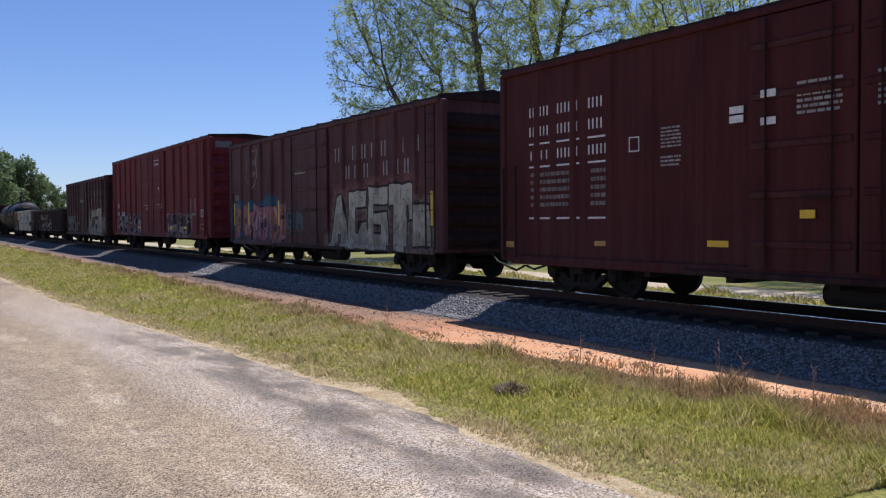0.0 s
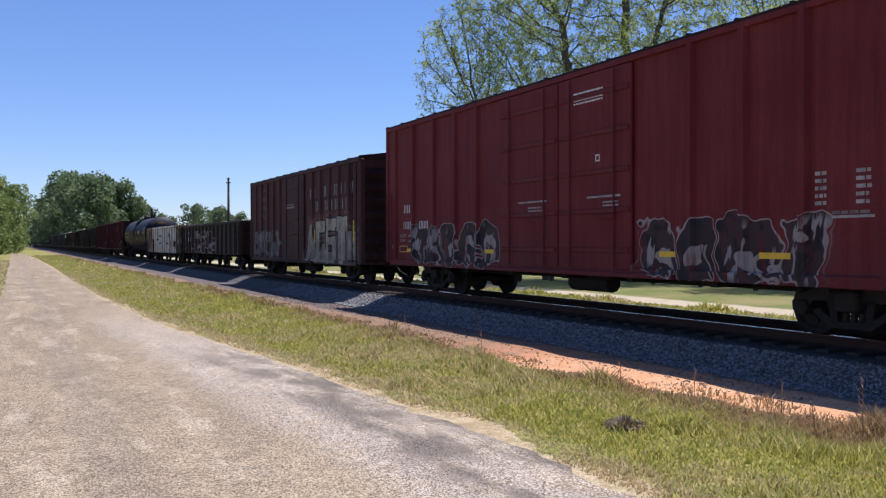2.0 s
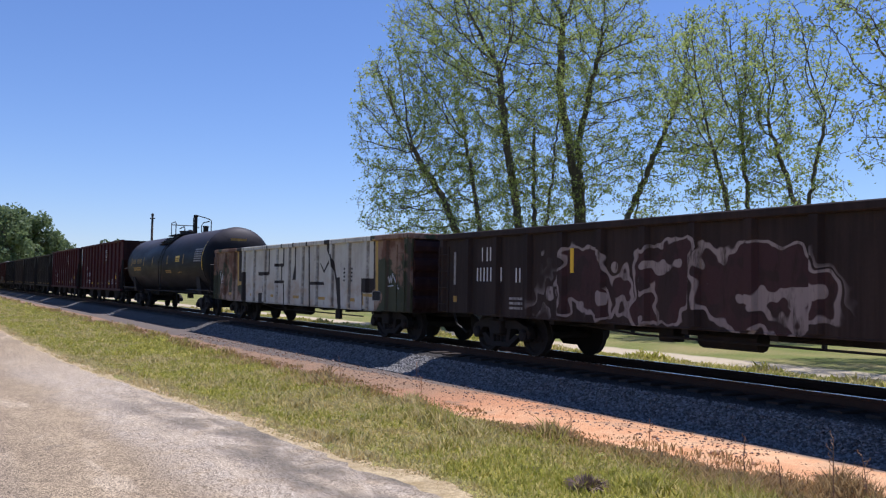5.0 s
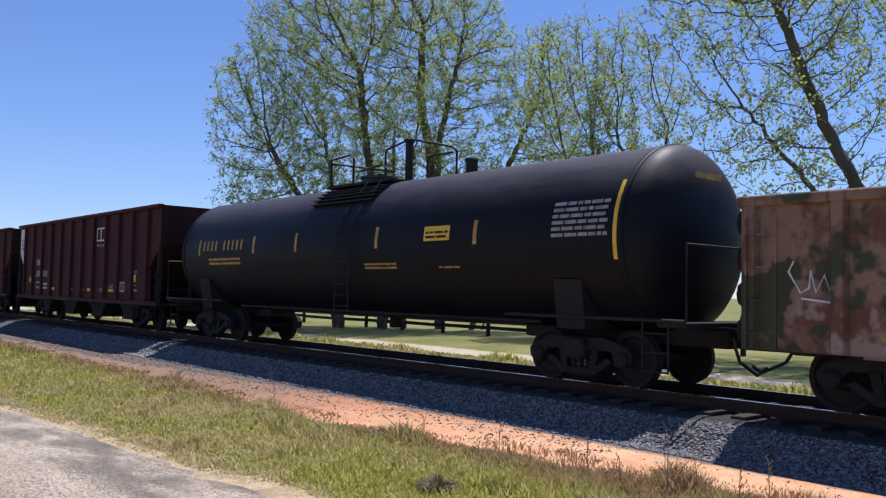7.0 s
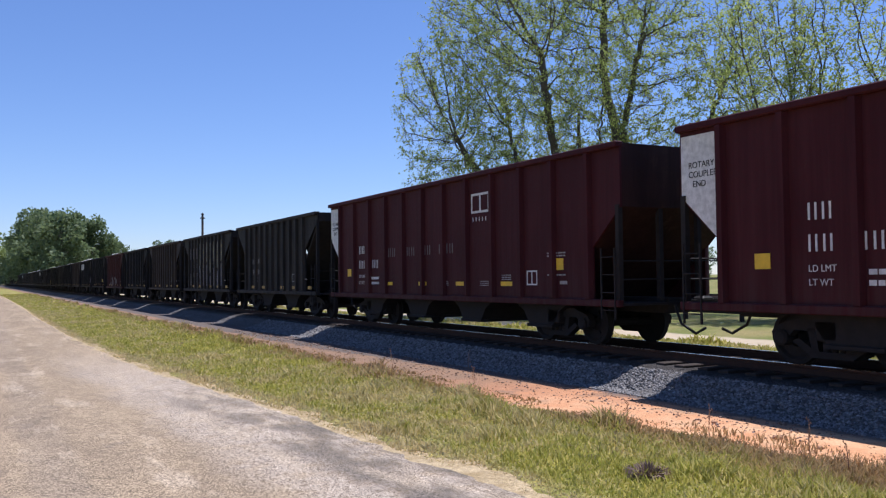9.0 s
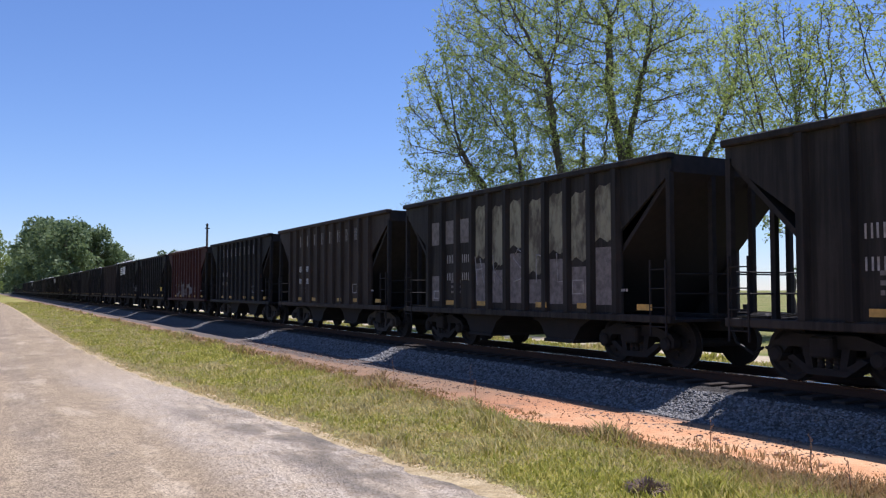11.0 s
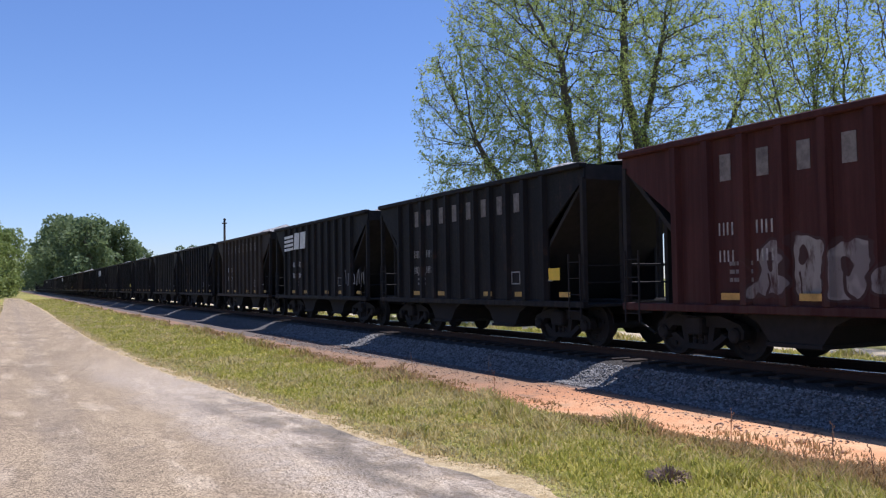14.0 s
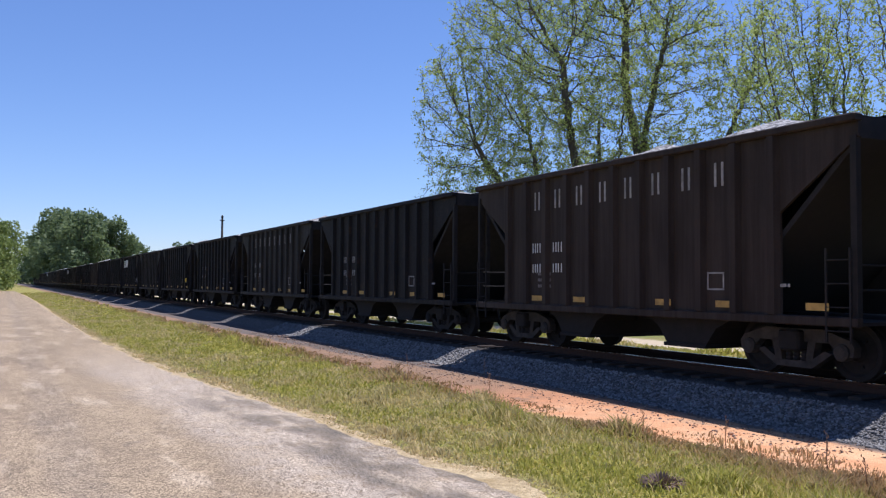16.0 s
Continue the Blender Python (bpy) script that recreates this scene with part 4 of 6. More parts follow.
def make_tree(name, label, seed, base, stems, lobes, count, leaf_n, leaf_size, group="", twigs=2, cap=0.3):
    """A tree in young leaf; across runs along the lane's view of it, away straight behind."""
    pos, par, thick, g = grown(seed, stems, lobes, count)
    away = np.array([base[0] + 0.8, base[1] + 0.9]) / math.hypot(base[0] + 0.8, base[1] + 0.9)
    turn = np.array([[-away[1], away[0], 0], [away[0], away[1], 0], [0, 0, 1]])
    pos = np.array(pos) @ turn
    thick = np.minimum(np.where(thick > 0.05, 0.05 + (thick - 0.05) * 1.35, thick), cap)
    kids = collections.defaultdict(list)
    for q, p in enumerate(par):
        kids[p].append(q)
    wood, tips, heads = Solid(), [], list(kids[-1])
    while heads:
        q = heads.pop()
        chain = [q] if par[q] < 0 else [par[q], q]
        while kids[q]:
            order = sorted(kids[q], key=lambda k: -thick[k])
            heads += order[1:]
            q = order[0]
            chain.append(q)
        radii = [float(thick[k]) for k in chain]
        radii[0] = min(radii[0], radii[1] * 1.25)
        wood.tube([pos[k] for k in chain], radii, 8 if radii[0] > 0.12 else 5 if radii[0] > 0.03 else 3)
    for q in np.nonzero(thick < 0.034)[0]:
        if par[q] < 0:
            continue
        way = pos[q] - pos[par[q]]
        way /= max(np.linalg.norm(way), 1e-6)
        for k in range(twigs):
            d = way * 0.7 + g.normal(0, 0.6, 3) + np.array([0, 0, 0.15])
            d *= g.uniform(0.25, 0.6) / np.linalg.norm(d)
            mid = pos[q] + d * 0.5 + g.normal(0, 0.03, 3)
            wood.tube([pos[q], mid, pos[q] + d], [0.0085, 0.007, 0.004], 3)
            tips += [mid, pos[q] + d]
    tree = tagged(new(name, None), label, "tree", group)
    part("trunk", wood, BARK, tree, "grey-brown trunk and bare limbs", True)
    tips = np.array(tips)
    bare = np.array([noise.noise(tuple(p * 0.55)) for p in tips])
    tips = tips[bare > -0.3]
    c = tips[g.integers(0, len(tips), leaf_n)] + g.normal(0, 0.085, (leaf_n, 3))
    v, f = leaf_quads(c, g, leaf_size)
    tagged(part("crown", quick_mesh("crown", v, f, LEAF_SPRING), None, tree, "sparse small young leaves"), kind="stuff")
    tree.matrix_basis = pose(base[0], base[1], 0)
    return tree


# a many-stemmed tree whose crown spreads widely behind the track
make_tree("broad_tree", "tall many-stemmed tree in thin yellow-green spring leaf", 5, (25.0, 33.4), [
    [(2.4, 0.4, -0.3), (2.9, 0.5, 3.0), (4.4, 0.2, 6.5), (6.0, 0, 9.0)], [(2.1, -0.3, -0.3), (2.3, -0.5, 4.5), (3.2, -1.0, 9.5)],
    [(0.2, 0.2, -0.3), (0.3, 0.0, 4.0), (1.2, -1.2, 9.5), (1.5, -1.6, 13)], [(0.0, -0.2, -0.3), (-0.3, -0.4, 4.5), (-0.2, 0.8, 10.5)],
    [(-1.0, 0.5, -0.3), (-0.9, 0.4, 5.0), (-1.6, -0.2, 12.0)], [(-2.8, 0, -0.3), (-2.7, 0.1, 5.0), (-2.4, -0.2, 9.0), (-3.4, -0.5, 14.0)],
    [(-2.7, 0.3, -0.3), (-2.5, 0.4, 6.0), (-1.5, 0.8, 12.0), (-1.6, 1, 16.0)]],
    [((1.2, 0, 12.5), (6.6, 5.5, 9.5)), ((5.4, 0, 10.0), (3.6, 4.0, 5.5)), ((3.8, -0.5, 5.8), (5.0, 4.0, 3.0)), ((-1.2, 0, 7.0), (3.2, 3.5, 3.0)), ((-4.2, 0, 12.5), (2.6, 3.0, 6.0))], 7400, 104000, 0.088)
make_tree("slender_tree", "slender half-bare tree leaning as it comes into leaf", 11, (28.3, 30.7), [
    [(0, 0, -0.3), (-0.4, 0, 5.0), (-3.3, 0, 12.0)], [(-0.6, 0.3, -0.3), (-0.9, 0.3, 5.0), (-1.4, 0.4, 9.0)]],
    [((-3.3, 0, 11.2), (2.5, 2.5, 4.2)), ((-1.6, 0, 6.6), (1.9, 1.8, 2.6))], 950, 10500, 0.09, "half-bare trees", 2)
make_tree("slender_tree", "slender half-bare tree just coming into leaf", 17, (28.2, 23.6), [
    [(-0.2, 0, -0.3), (0.0, 0, 5.0), (0.9, 0, 8.6)], [(-0.6, 0.4, -0.3), (-0.7, 0.4, 5.5), (-0.4, 0.4, 9.0)]],
    [((0.6, 0, 10.0), (2.3, 2.5, 4.4)), ((0.2, 0, 6.2), (1.9, 2.0, 2.4))], 950, 10500, 0.09, "half-bare trees", 2)
make_tree("slender_tree", "slender half-bare tree just coming into leaf", 23, (29.9, 21.5), [
    [(0, 0, -0.3), (0.0, 0, 5.0), (1.3, 0, 9.0)], [(-0.2, 0.3, -0.3), (-0.3, 0.2, 5.6), (-1.0, 0.2, 9.5)]],
    [((0.5, 0, 9.8), (2.6, 2.5, 4.4)), ((0.2, 0, 6.2), (2.1, 2.0, 2.4))], 1000, 11500, 0.09, "half-bare trees", 2)
make_tree("leaning_tree", "thick-limbed leaning tree with sparse new leaves", 31, (25.8, 8.3), [
    [(0, 0, -0.3), (1.5, 0, 3.6), (3.2, 0, 7.5), (5.0, 0, 12.5)], [(-1.4, 0.6, -0.3), (-1.2, 0.4, 5.0), (0.2, 0.2, 11.5)], [(-3.4, 0.5, -0.3), (-3.5, 0.4, 6.0), (-4.2, 0, 11.0)],
    [(0.6, 0.8, -0.3), (3.0, 0.8, 4.6), (6.0, 0.9, 8.6)]],
    [((4.6, 0, 12.2), (4.2, 4.0, 5.2)), ((-0.5, 0, 12.5), (4.6, 4.5, 6.0)), ((3.9, 0, 7.2), (3.6, 3.0, 3.2)), ((-5, 0, 11), (3.5, 4, 5)), ((-1, 0, 7), (3, 3, 3))], 3300, 42000, 0.09, "", 2, 0.26)


def dense_tree(seed, height, width, count, size, leaf_mat, label, group):
    """A full-crowned woodland tree: trunk, limbs and lumps of leaves with gaps."""
    r = random.Random(seed)
    g = np.random.default_rng(seed)
    wood = Solid()
    wood.tube([(0, 0, -0.5), (r.uniform(-.3, .3), r.uniform(-.3, .3), height * 0.4), (r.uniform(-.5, .5), r.uniform(-.5, .5), height * 0.85)], [height * 0.024, height * 0.018, height * 0.006], 7)
    pts = []
    lumps = 46
    for k in range(lumps):
        a = r.uniform(0, 6.28)
        h = 0.07 + 0.88 * (k + r.random()) / lumps
        prof = math.sin(math.pi * min(1, 0.22 + 0.76 * h)) ** 0.5
        d = width * 0.5 * prof * r.uniform(0.45, 0.95)
        c = np.array([math.cos(a) * d, math.sin(a) * d, h * height])
        wood.tube([(0, 0, height * h * 0.75), tuple(c)], [height * 0.007, height * 0.002], 4)
        rad = width * r.uniform(0.12, 0.2)
        n = count // lumps
        q = g.normal(0, 1, (n, 3))
        q /= np.linalg.norm(q, axis=1)[:, None]
        q *= (0.6 + 0.45 * g.random((n, 1)))
        pts.append(c + q * rad * np.array([1, 1, 0.75]))
    tree = tagged(new("woodland_tree", None), label, "tree", group)
    part("trunk", wood, BARK, tree)
    v, f = leaf_quads(np.concatenate(pts), g, size)
    tagged(part("crown", quick_mesh("crown", v, f, leaf_mat), None, tree), kind="stuff")
    return tree


WOODS = "trees of the far wood"
kinds = [dense_tree(40 + i, 13 + i, 10.5 + i, 6000, 0.5, LEAF_HAZED, "dense dark-green woodland tree far along the line", WOODS) for i in range(3)]
LANE = "trees at the lane's end"
lane_kinds = [dense_tree(60 + i, 13.5 + i, 9 + i, 6000, 0.42, LEAF_MID, "full mid-green tree beside the lane", LANE) for i in range(2)]


def plant(tree_kinds, spots):
    r = random.Random(3)
    used = set()
    for i, (x, y, s) in enumerate(spots):
        k = tree_kinds[i % len(tree_kinds)]
        m = pose(x, y, 0, 0, 0, r.uniform(0, 360))
        if id(k) not in used:
            used.add(id(k))
            ob = k
            ob.matrix_basis = m
        else:
            ob = copy_thing(k, m)
        ob.scale = (s, s, s * r.uniform(0.95, 1.08))


plant(kinds, [(21, 288, 1.72), (29, 298, 1.55), (18.5, 312, 1.75), (37, 302, 1.15), (24, 304, 1.78), (18.5, 338, 1.85), (19, 370, 1.9), (18.5, 405, 1.95), (19, 450, 1.95), (19, 500, 1.9), (19, 560, 1.9), (19, 630, 1.9), (19, 700, 1.9), (46, 305, 0.85), (56, 310, 1.0), (67, 320, 1.12), (75, 326, 0.92), (82, 340, 0.7), (104, 350, 0.8), (6, 780, 1.7), (-4, 780, 1.7)] + [(118 + 9 * math.sin(k * 2.1), -30 + 13 * k, 0.55 + 0.12 * math.sin(k * 1.3)) for k in range(16)])
plant(lane_kinds, [(-4.6, 126, 0.86), (-7.8, 128, 0.82), (-13, 131, 0.95), (-7.6, 138, 0.88), (-19, 130, 0.95), (-6.6, 152, 0.95), (-25, 134, 0.95), (-11, 150, 1.0), (-5.2, 172, 1.0), (-32, 138, 1.0), (-3.0, 190, 1.05), (-16, 165, 1.05), (-42, 150, 1.0), (-1.0, 215, 1.05)])

# ---- rolling stock ----
WHEEL_R = 0.44


def travelled(t):
    """Metres that the train has gone at t seconds."""
    return 14.3 * t + 0.045 * t * t - 0.000833 * t ** 3


def wheelset_mesh():
    s = Solid()
    for sx in (-1, 1):
        c = sx * 0.755
        prof = [(c - 0.07, 0.10), (c - 0.07, 0.36), (c - 0.065, WHEEL_R), (c + 0.065, WHEEL_R), (c + 0.07, 0.37), (c + 0.02, 0.33), (c + 0.03, 0.16), (c + 0.10, 0.12), (c + 0.10, 0.08)]
        s.lathe([(a if sx > 0 else 2 * c - a, r) for a, r in prof], "x", 26)
        s.lathe([(c - sx * 0.075, 0.40), (c - sx * 0.072, WHEEL_R + 0.026), (c - sx * 0.045, WHEEL_R + 0.02)], "x", 26)
        for k in range(3):
            a = k * 2.094
            y, z = 0.23 * math.cos(a), 0.23 * math.sin(a)
            x0 = c + sx * 0.03
            s.box(min(x0, x0 + sx * 0.03), max(x0, x0 + sx * 0.03), y - 0.03, y + 0.03, z - 0.03, z + 0.03)
    s.tube([(-1.08, 0, 0), (1.08, 0, 0)], 0.082, 10)
    return s.mesh("wheelset", GRIME_AND_SHADE)


def side_frame_solid(x0, x1):
    """A cast truck frame: arched top, two windows beside the spring nest."""
    s = Solid()
    s.prism([(-1.08, 0.52), (-1.0, 0.62), (-0.55, 0.76), (0.55, 0.76), (1.0, 0.62), (1.08, 0.52), (1.06, 0.38), (0.86, 0.36), (0.66, 0.56), (-0.66, 0.56), (-0.86, 0.36), (-1.06, 0.38)], "x", x0, x1)
    s.prism([(-0.70, 0.40), (-0.34, 0.16), (0.34, 0.16), (0.70, 0.40), (0.58, 0.44), (0.28, 0.26), (-0.28, 0.26), (-0.58, 0.44)], "x", x0, x1)
    for a in (-1, 1):
        s.prism([(a * 0.22, 0.24), (a * 0.34, 0.24), (a * 0.42, 0.60), (a * 0.28, 0.60)], "x", x0, x1)
    return s


WHEELSET = wheelset_mesh()
FRAMES = {}
for gear_name, gear_mat in (("grime", GRIME_AND_SHADE), ("dust", DUSTY)):
    FRAMES[gear_name] = [side_frame_solid(-1.12, -0.96).mesh("side_frame", gear_mat), side_frame_solid(0.96, 1.12).mesh("side_frame", gear_mat)]
CAPS = {"grime": GRIME_AND_SHADE, "dust": DUSTY}
BOLSTER = Solid().box(-1.25, 1.25, -0.2, 0.2, 0.42, 0.74, 0.03).mesh("bolster", GRIME_AND_SHADE)


def spring_mesh():
    s = Solid()
    for x in (0.0,):
        for y in (-0.14, 0, 0.14):
            s.lathe([(0.26 + 0.03 * k, 0.062 if k % 2 else 0.05) for k in range(7)], "z", 8)
            for i in range(len(s.v) - 56, len(s.v)):
                a, b, c = s.v[i]
                s.v[i] = (a + x, b + y, c)
    return s.mesh("spring_nest", GRIME_AND_SHADE)


SPRINGS = spring_mesh()


def bearing_mesh(mat):
    return Solid().lathe([(1.0, 0.13), (1.16, 0.13), (1.19, 0.09)], "x", 12).mesh("bearing_cap", mat)


BEARINGS = {k: bearing_mesh(m) for k, m in CAPS.items()}
spinning = []


def truck(car, y, gear="grime", spin=True):
    """A two-axle bogie under a car."""
    holder = part("truck", BOLSTER, None, car, at=pose(0, y, 0))
    for me in FRAMES[gear]:
        part("side_frame", me, None, holder)
    for x in (-1.04, 1.04):
        part("spring_nest", SPRINGS, None, holder, at=pose(x, 0, 0))
        for a in (-0.88, 0.88):
            part("bearing_cap", BEARINGS[gear], None, holder, at=pose(0, a, WHEEL_R, 0, 0, 0 if x > 0 else 180))
    for a in (-0.88, 0.88):
        ws = part("wheelset", WHEELSET, None, holder, at=pose(0, a, WHEEL_R))
        if spin:
            spinning.append((ws, a))


def coupler_mesh(reach):
    s = Solid()
    s.box(-0.09, 0.09, 0, reach - 0.18, 0.80, 0.96, 0.02)
    s.box(-0.17, 0.15, reach - 0.22, reach + 0.06, 0.76, 1.02, 0.04)
    s.tube([(0.3, 0.1, 0.85), (0.34, reach * 0.5, 0.5), (0.28, reach, 0.32), (0.05, reach + 0.02, 0.42)], 0.028, 6)
    s.tube([(0.62, -0.05, 1.0), (0.62, 0.12, 1.0), (0.15, 0.2, 0.98), (-1.2, 0.2, 0.98)], 0.014, 5)
    return s


def couplers(car, half, reach):
    for sgn in (-1, 1):
        part("coupler", coupler_mesh(reach), STEEL, car, at=pose(0, sgn * half, 0, 0, 0, 0 if sgn > 0 else 180))


def letters(car, mat, y_left, z0, z1, widths, gap, x=-1.523):
    """Plain upright bars standing for a line of lettering on the car's near side; a negative width is a blank."""
    y = y_left
    for w in widths:
        if w > 0:
            bar, t = Solid(), min(0.055, max(0.03, w * 0.2))
            if w < 0.15:
                bar.box(x - 0.003, x + 0.003, y - w / 2 - t / 2, y - w / 2 + t / 2, z0, z1)
            else:
                bar.box(x - 0.003, x + 0.003, y - w * 0.92, y - w * 0.92 + t, z0, z1)
                bar.box(x - 0.003, x + 0.003, y - w * 0.08 - t, y - w * 0.08, z0, z1)
            part("letter", bar, mat, car)
        y -= (w if w > 0 else -w) + gap


def ring(y0, y1, z0, z1, t, x=-1.523):
    s = Solid()
    loops = [(x + d, e) for d in (-0.003, 0.003) for e in (0.0, t)]
    for a, e in loops:
        s.v += [(a, y0 + e, z0 + e), (a, y1 - e, z0 + e), (a, y1 - e, z1 - e), (a, y0 + e, z1 - e)]
    for i in range(4):
        j = (i + 1) % 4
        for p, q in ((0, 4), (4, 12), (12, 8), (8, 0)):
            s.f.append((p + i, p + j, q + j, q + i))
    return s


def plate(y0, y1, z0, z1, x=-1.523):
    return Solid().box(x - 0.004, x + 0.004, y0, y1, z0, z1)


def fine_print(y0, y1, z0, z1, rows, x=-1.523):
    """Rows of small print too fine to read, as thin bars."""
    s = Solid()
    h = (z1 - z0) / rows
    q = random.Random(int(100 * abs(y0 + z0)))
    for k in range(rows):
        y = y1
        while y > y0 + 0.02:
            w = min(q.uniform(0.05, 0.16), y - y0)
            s.box(x - 0.003, x + 0.003, y - w, y, z0 + k * h, z0 + k * h + h * 0.5)
            y -= w + 0.025
    return s


def small_print(car, mat, *where):
    tagged(part("fine_print", fine_print(*where), mat, car), kind="stuff")


def writing(text, size, y_left, z, mat, car, x=-1.524, name="lettering"):
    """Readable stencilled words on the near side."""
    cu = bpy.data.curves.new("words", "FONT")
    cu.body, cu.size, cu.extrude, cu.align_x = text, size, 0.002, "LEFT"
    tmp = bpy.data.objects.new("words", cu)
    me = bpy.data.meshes.new_from_object(tmp)
    bpy.data.objects.remove(tmp)
    bpy.data.curves.remove(cu)
    me.transform(Matrix(((0, 0, -1, x), (-1, 0, 0, y_left), (0, 1, 0, z), (0, 0, 0, 1))))
    me.materials.clear()
    me.materials.append(mat)
    return part(name, me, None, car, "stencilled words")


def ladder(y, z0, z1, x=-1.60, width=0.42, n=7):
    s = Solid()
    for a in (-width / 2, width / 2):
        s.box(x - 0.05, x - 0.02, y + a - 0.015, y + a + 0.015, z0, z1)
    for k in range(n):
        z = z0 + (z1 - z0) * (k + 0.5) / n
        s.tube([(x - 0.04, y - width / 2, z), (x - 0.04, y + width / 2, z)], 0.012, 5)
    return s


def end_sheet(y, z0, z1, ribs, sgn):
    """A car end with pressed horizontal ribs."""
    s = Solid()
    y += sgn * 0.014
    prof = [(y, z0)]
    for k in range(ribs):
        a, b = z0 + (z1 - z0) * k / ribs, z0 + (z1 - z0) * (k + 1) / ribs
        h = b - a
        prof += [(y, a + 0.12 * h), (y + sgn * 0.075, a + 0.26 * h), (y + sgn * 0.095, a + 0.5 * h), (y + sgn * 0.075, a + 0.74 * h), (y, a + 0.88 * h)]
    prof += [(y, z1), (y - sgn * 0.06, z1), (y - sgn * 0.06, z0)]
    s.prism(prof, "x", -1.46, 1.46)
    return s


def side_posts(car, y, foot, face, depth, z0, z1, paint):
    """An upright pressed-steel post on each side of a car."""
    for sx in (-1, 1):
        poly = [(sx * 1.521, y - foot), (sx * (1.52 + depth), y - face), (sx * (1.52 + depth), y + face), (sx * 1.521, y + foot)]
        part("side_post", Solid().prism(poly, "z", z0, z1), paint, car)


def boxcar(label, u0, u1, sill, eave, paint, end_paint, posts, door, door_panels, peak, gear="grime", truck_in=2.0, reach=1.3, flat_side=False):
    """A boxcar centred between its ends; door: (y0, y1)."""
    h = (u1 - u0) / 2
    car = tagged(new("boxcar", None), label, "boxcar", "cars of the goods train")
    body = Solid().box(-1.52, 1.52, -h, h, sill + 0.02, eave, 0.02)
    part("body", body, paint, car)
    roof = Solid().prism([(-1.58, eave - 0.05), (-1.58, eave + 0.02), (0, eave + peak), (1.58, eave + 0.02), (1.58, eave - 0.05)], "y", -h - 0.06, h + 0.06)
    n = int(2 * h / 1.1)
    for k in range(n + 1):
        y = -h + 2 * h * k / n
        roof.prism([(-1.57, eave + 0.02), (-1.57, eave + 0.055), (0, eave + peak + 0.04), (1.57, eave + 0.055), (1.57, eave + 0.02), (0, eave + peak)], "y", y - 0.03, y + 0.03)
    part("roof", roof, END_RUST, car, "dark ribbed steel roof")
    depth = 0.03 if flat_side else 0.08
    for y in posts:
        side_posts(car, y, 0.11, 0.06, depth, sill + 0.1, eave - 0.06, paint)
    for sx in (-1, 1):
        a, b = sorted((sx * 1.50, sx * 1.59))
        part("side_sill", Solid().box(a, b, -h + 0.3, h - 0.3, sill - 0.02, sill + 0.16, 0.015), paint, car)
        part("top_chord", Solid().box(a, b, -h, h, eave - 0.14, eave - 0.03, 0.012), paint, car)
    for sgn in (-1, 1):
        part("end_panel", end_sheet(sgn * h, sill + 0.1, eave - 0.35, 7, sgn), end_paint, car, "ribbed steel end")
        for sx in (-1, 1):
            part("corner_post", Solid().box(*sorted((sx * 1.40, sx * 1.555)), *sorted((sgn * (h - 0.06), sgn * (h + 0.12))), sill + 0.05, eave - 0.06, 0.02), paint, car)
        part("end_ladder", ladder(sgn * (h - 0.32), sill + 0.1, sill + (eave - sill) * (0.5 if sgn > 0 else 0.95), n=5 if sgn > 0 else 9), end_paint, car)
    panel_w = (door[1] - door[0]) / door_panels
    for k in range(door_panels):
        a, b = door[0] + k * panel_w, door[0] + (k + 1) * panel_w
        d = Solid().box(-1.60, -1.53, a + 0.02, b - 0.02, sill + 0.12, eave - 0.16, 0.015)
        dd = part("door", d, paint, car, "sliding steel door, shut")
        rib = Solid().box(-1.625, -1.598, a + 0.08, b - 0.08, -0.05, 0.05, 0.01).mesh("door_rib", paint)
        for z in np.linspace(sill + 0.5, eave - 0.6, 5):
            part("door_rib", rib, None, dd, at=pose(0, 0, float(z)))
        rod = Solid().tube([(-1.645, 0, sill + 0.15), (-1.645, 0, eave - 0.2)], 0.018, 6).mesh("lock_rod", end_paint)
        for y in (a + panel_w * 0.2, b - panel_w * 0.2):
            part("lock_rod", rod, None, dd, at=pose(0, y, 0))
        part("lock_handle", Solid().box(-1.67, -1.64, a + panel_w * 0.2, a + panel_w * 0.45, sill + 1.15, sill + 1.2), end_paint, dd)
    part("door_track", Solid().box(-1.68, -1.58, door[0] - 1.2, door[1] + 1.2, sill - 0.02, sill + 0.07, 0.01), end_paint, car)
    under = Solid().box(-0.35, 0.35, -h + 0.1, h - 0.1, 0.62, sill + 0.05, 0.02)
    bearer = Solid().box(-1.45, 1.45, -0.08, 0.08, sill - 0.12, sill + 0.018).mesh("crossbearer", GRIME_AND_SHADE)
    for k in range(7):
        part("crossbearer", bearer, None, car, at=pose(0, -h * 0.7 + k * h * 1.4 / 6, 0))
    part("air_tank", Solid().tube([(-0.8, -0.9, sill - 0.22), (-0.8, 0.5, sill - 0.22)], 0.19, 10), GRIME_AND_SHADE, car)
    part("underframe", under, GRIME_AND_SHADE, car)
    truck(car, -h + truck_in, gear)
    truck(car, h - truck_in, gear)
    couplers(car, h, reach)
    return car


train = []                                    # (car, place along the train)


def seat(car, u0, u1):
    train.append((car, (u0 + u1) / 2))
    return car


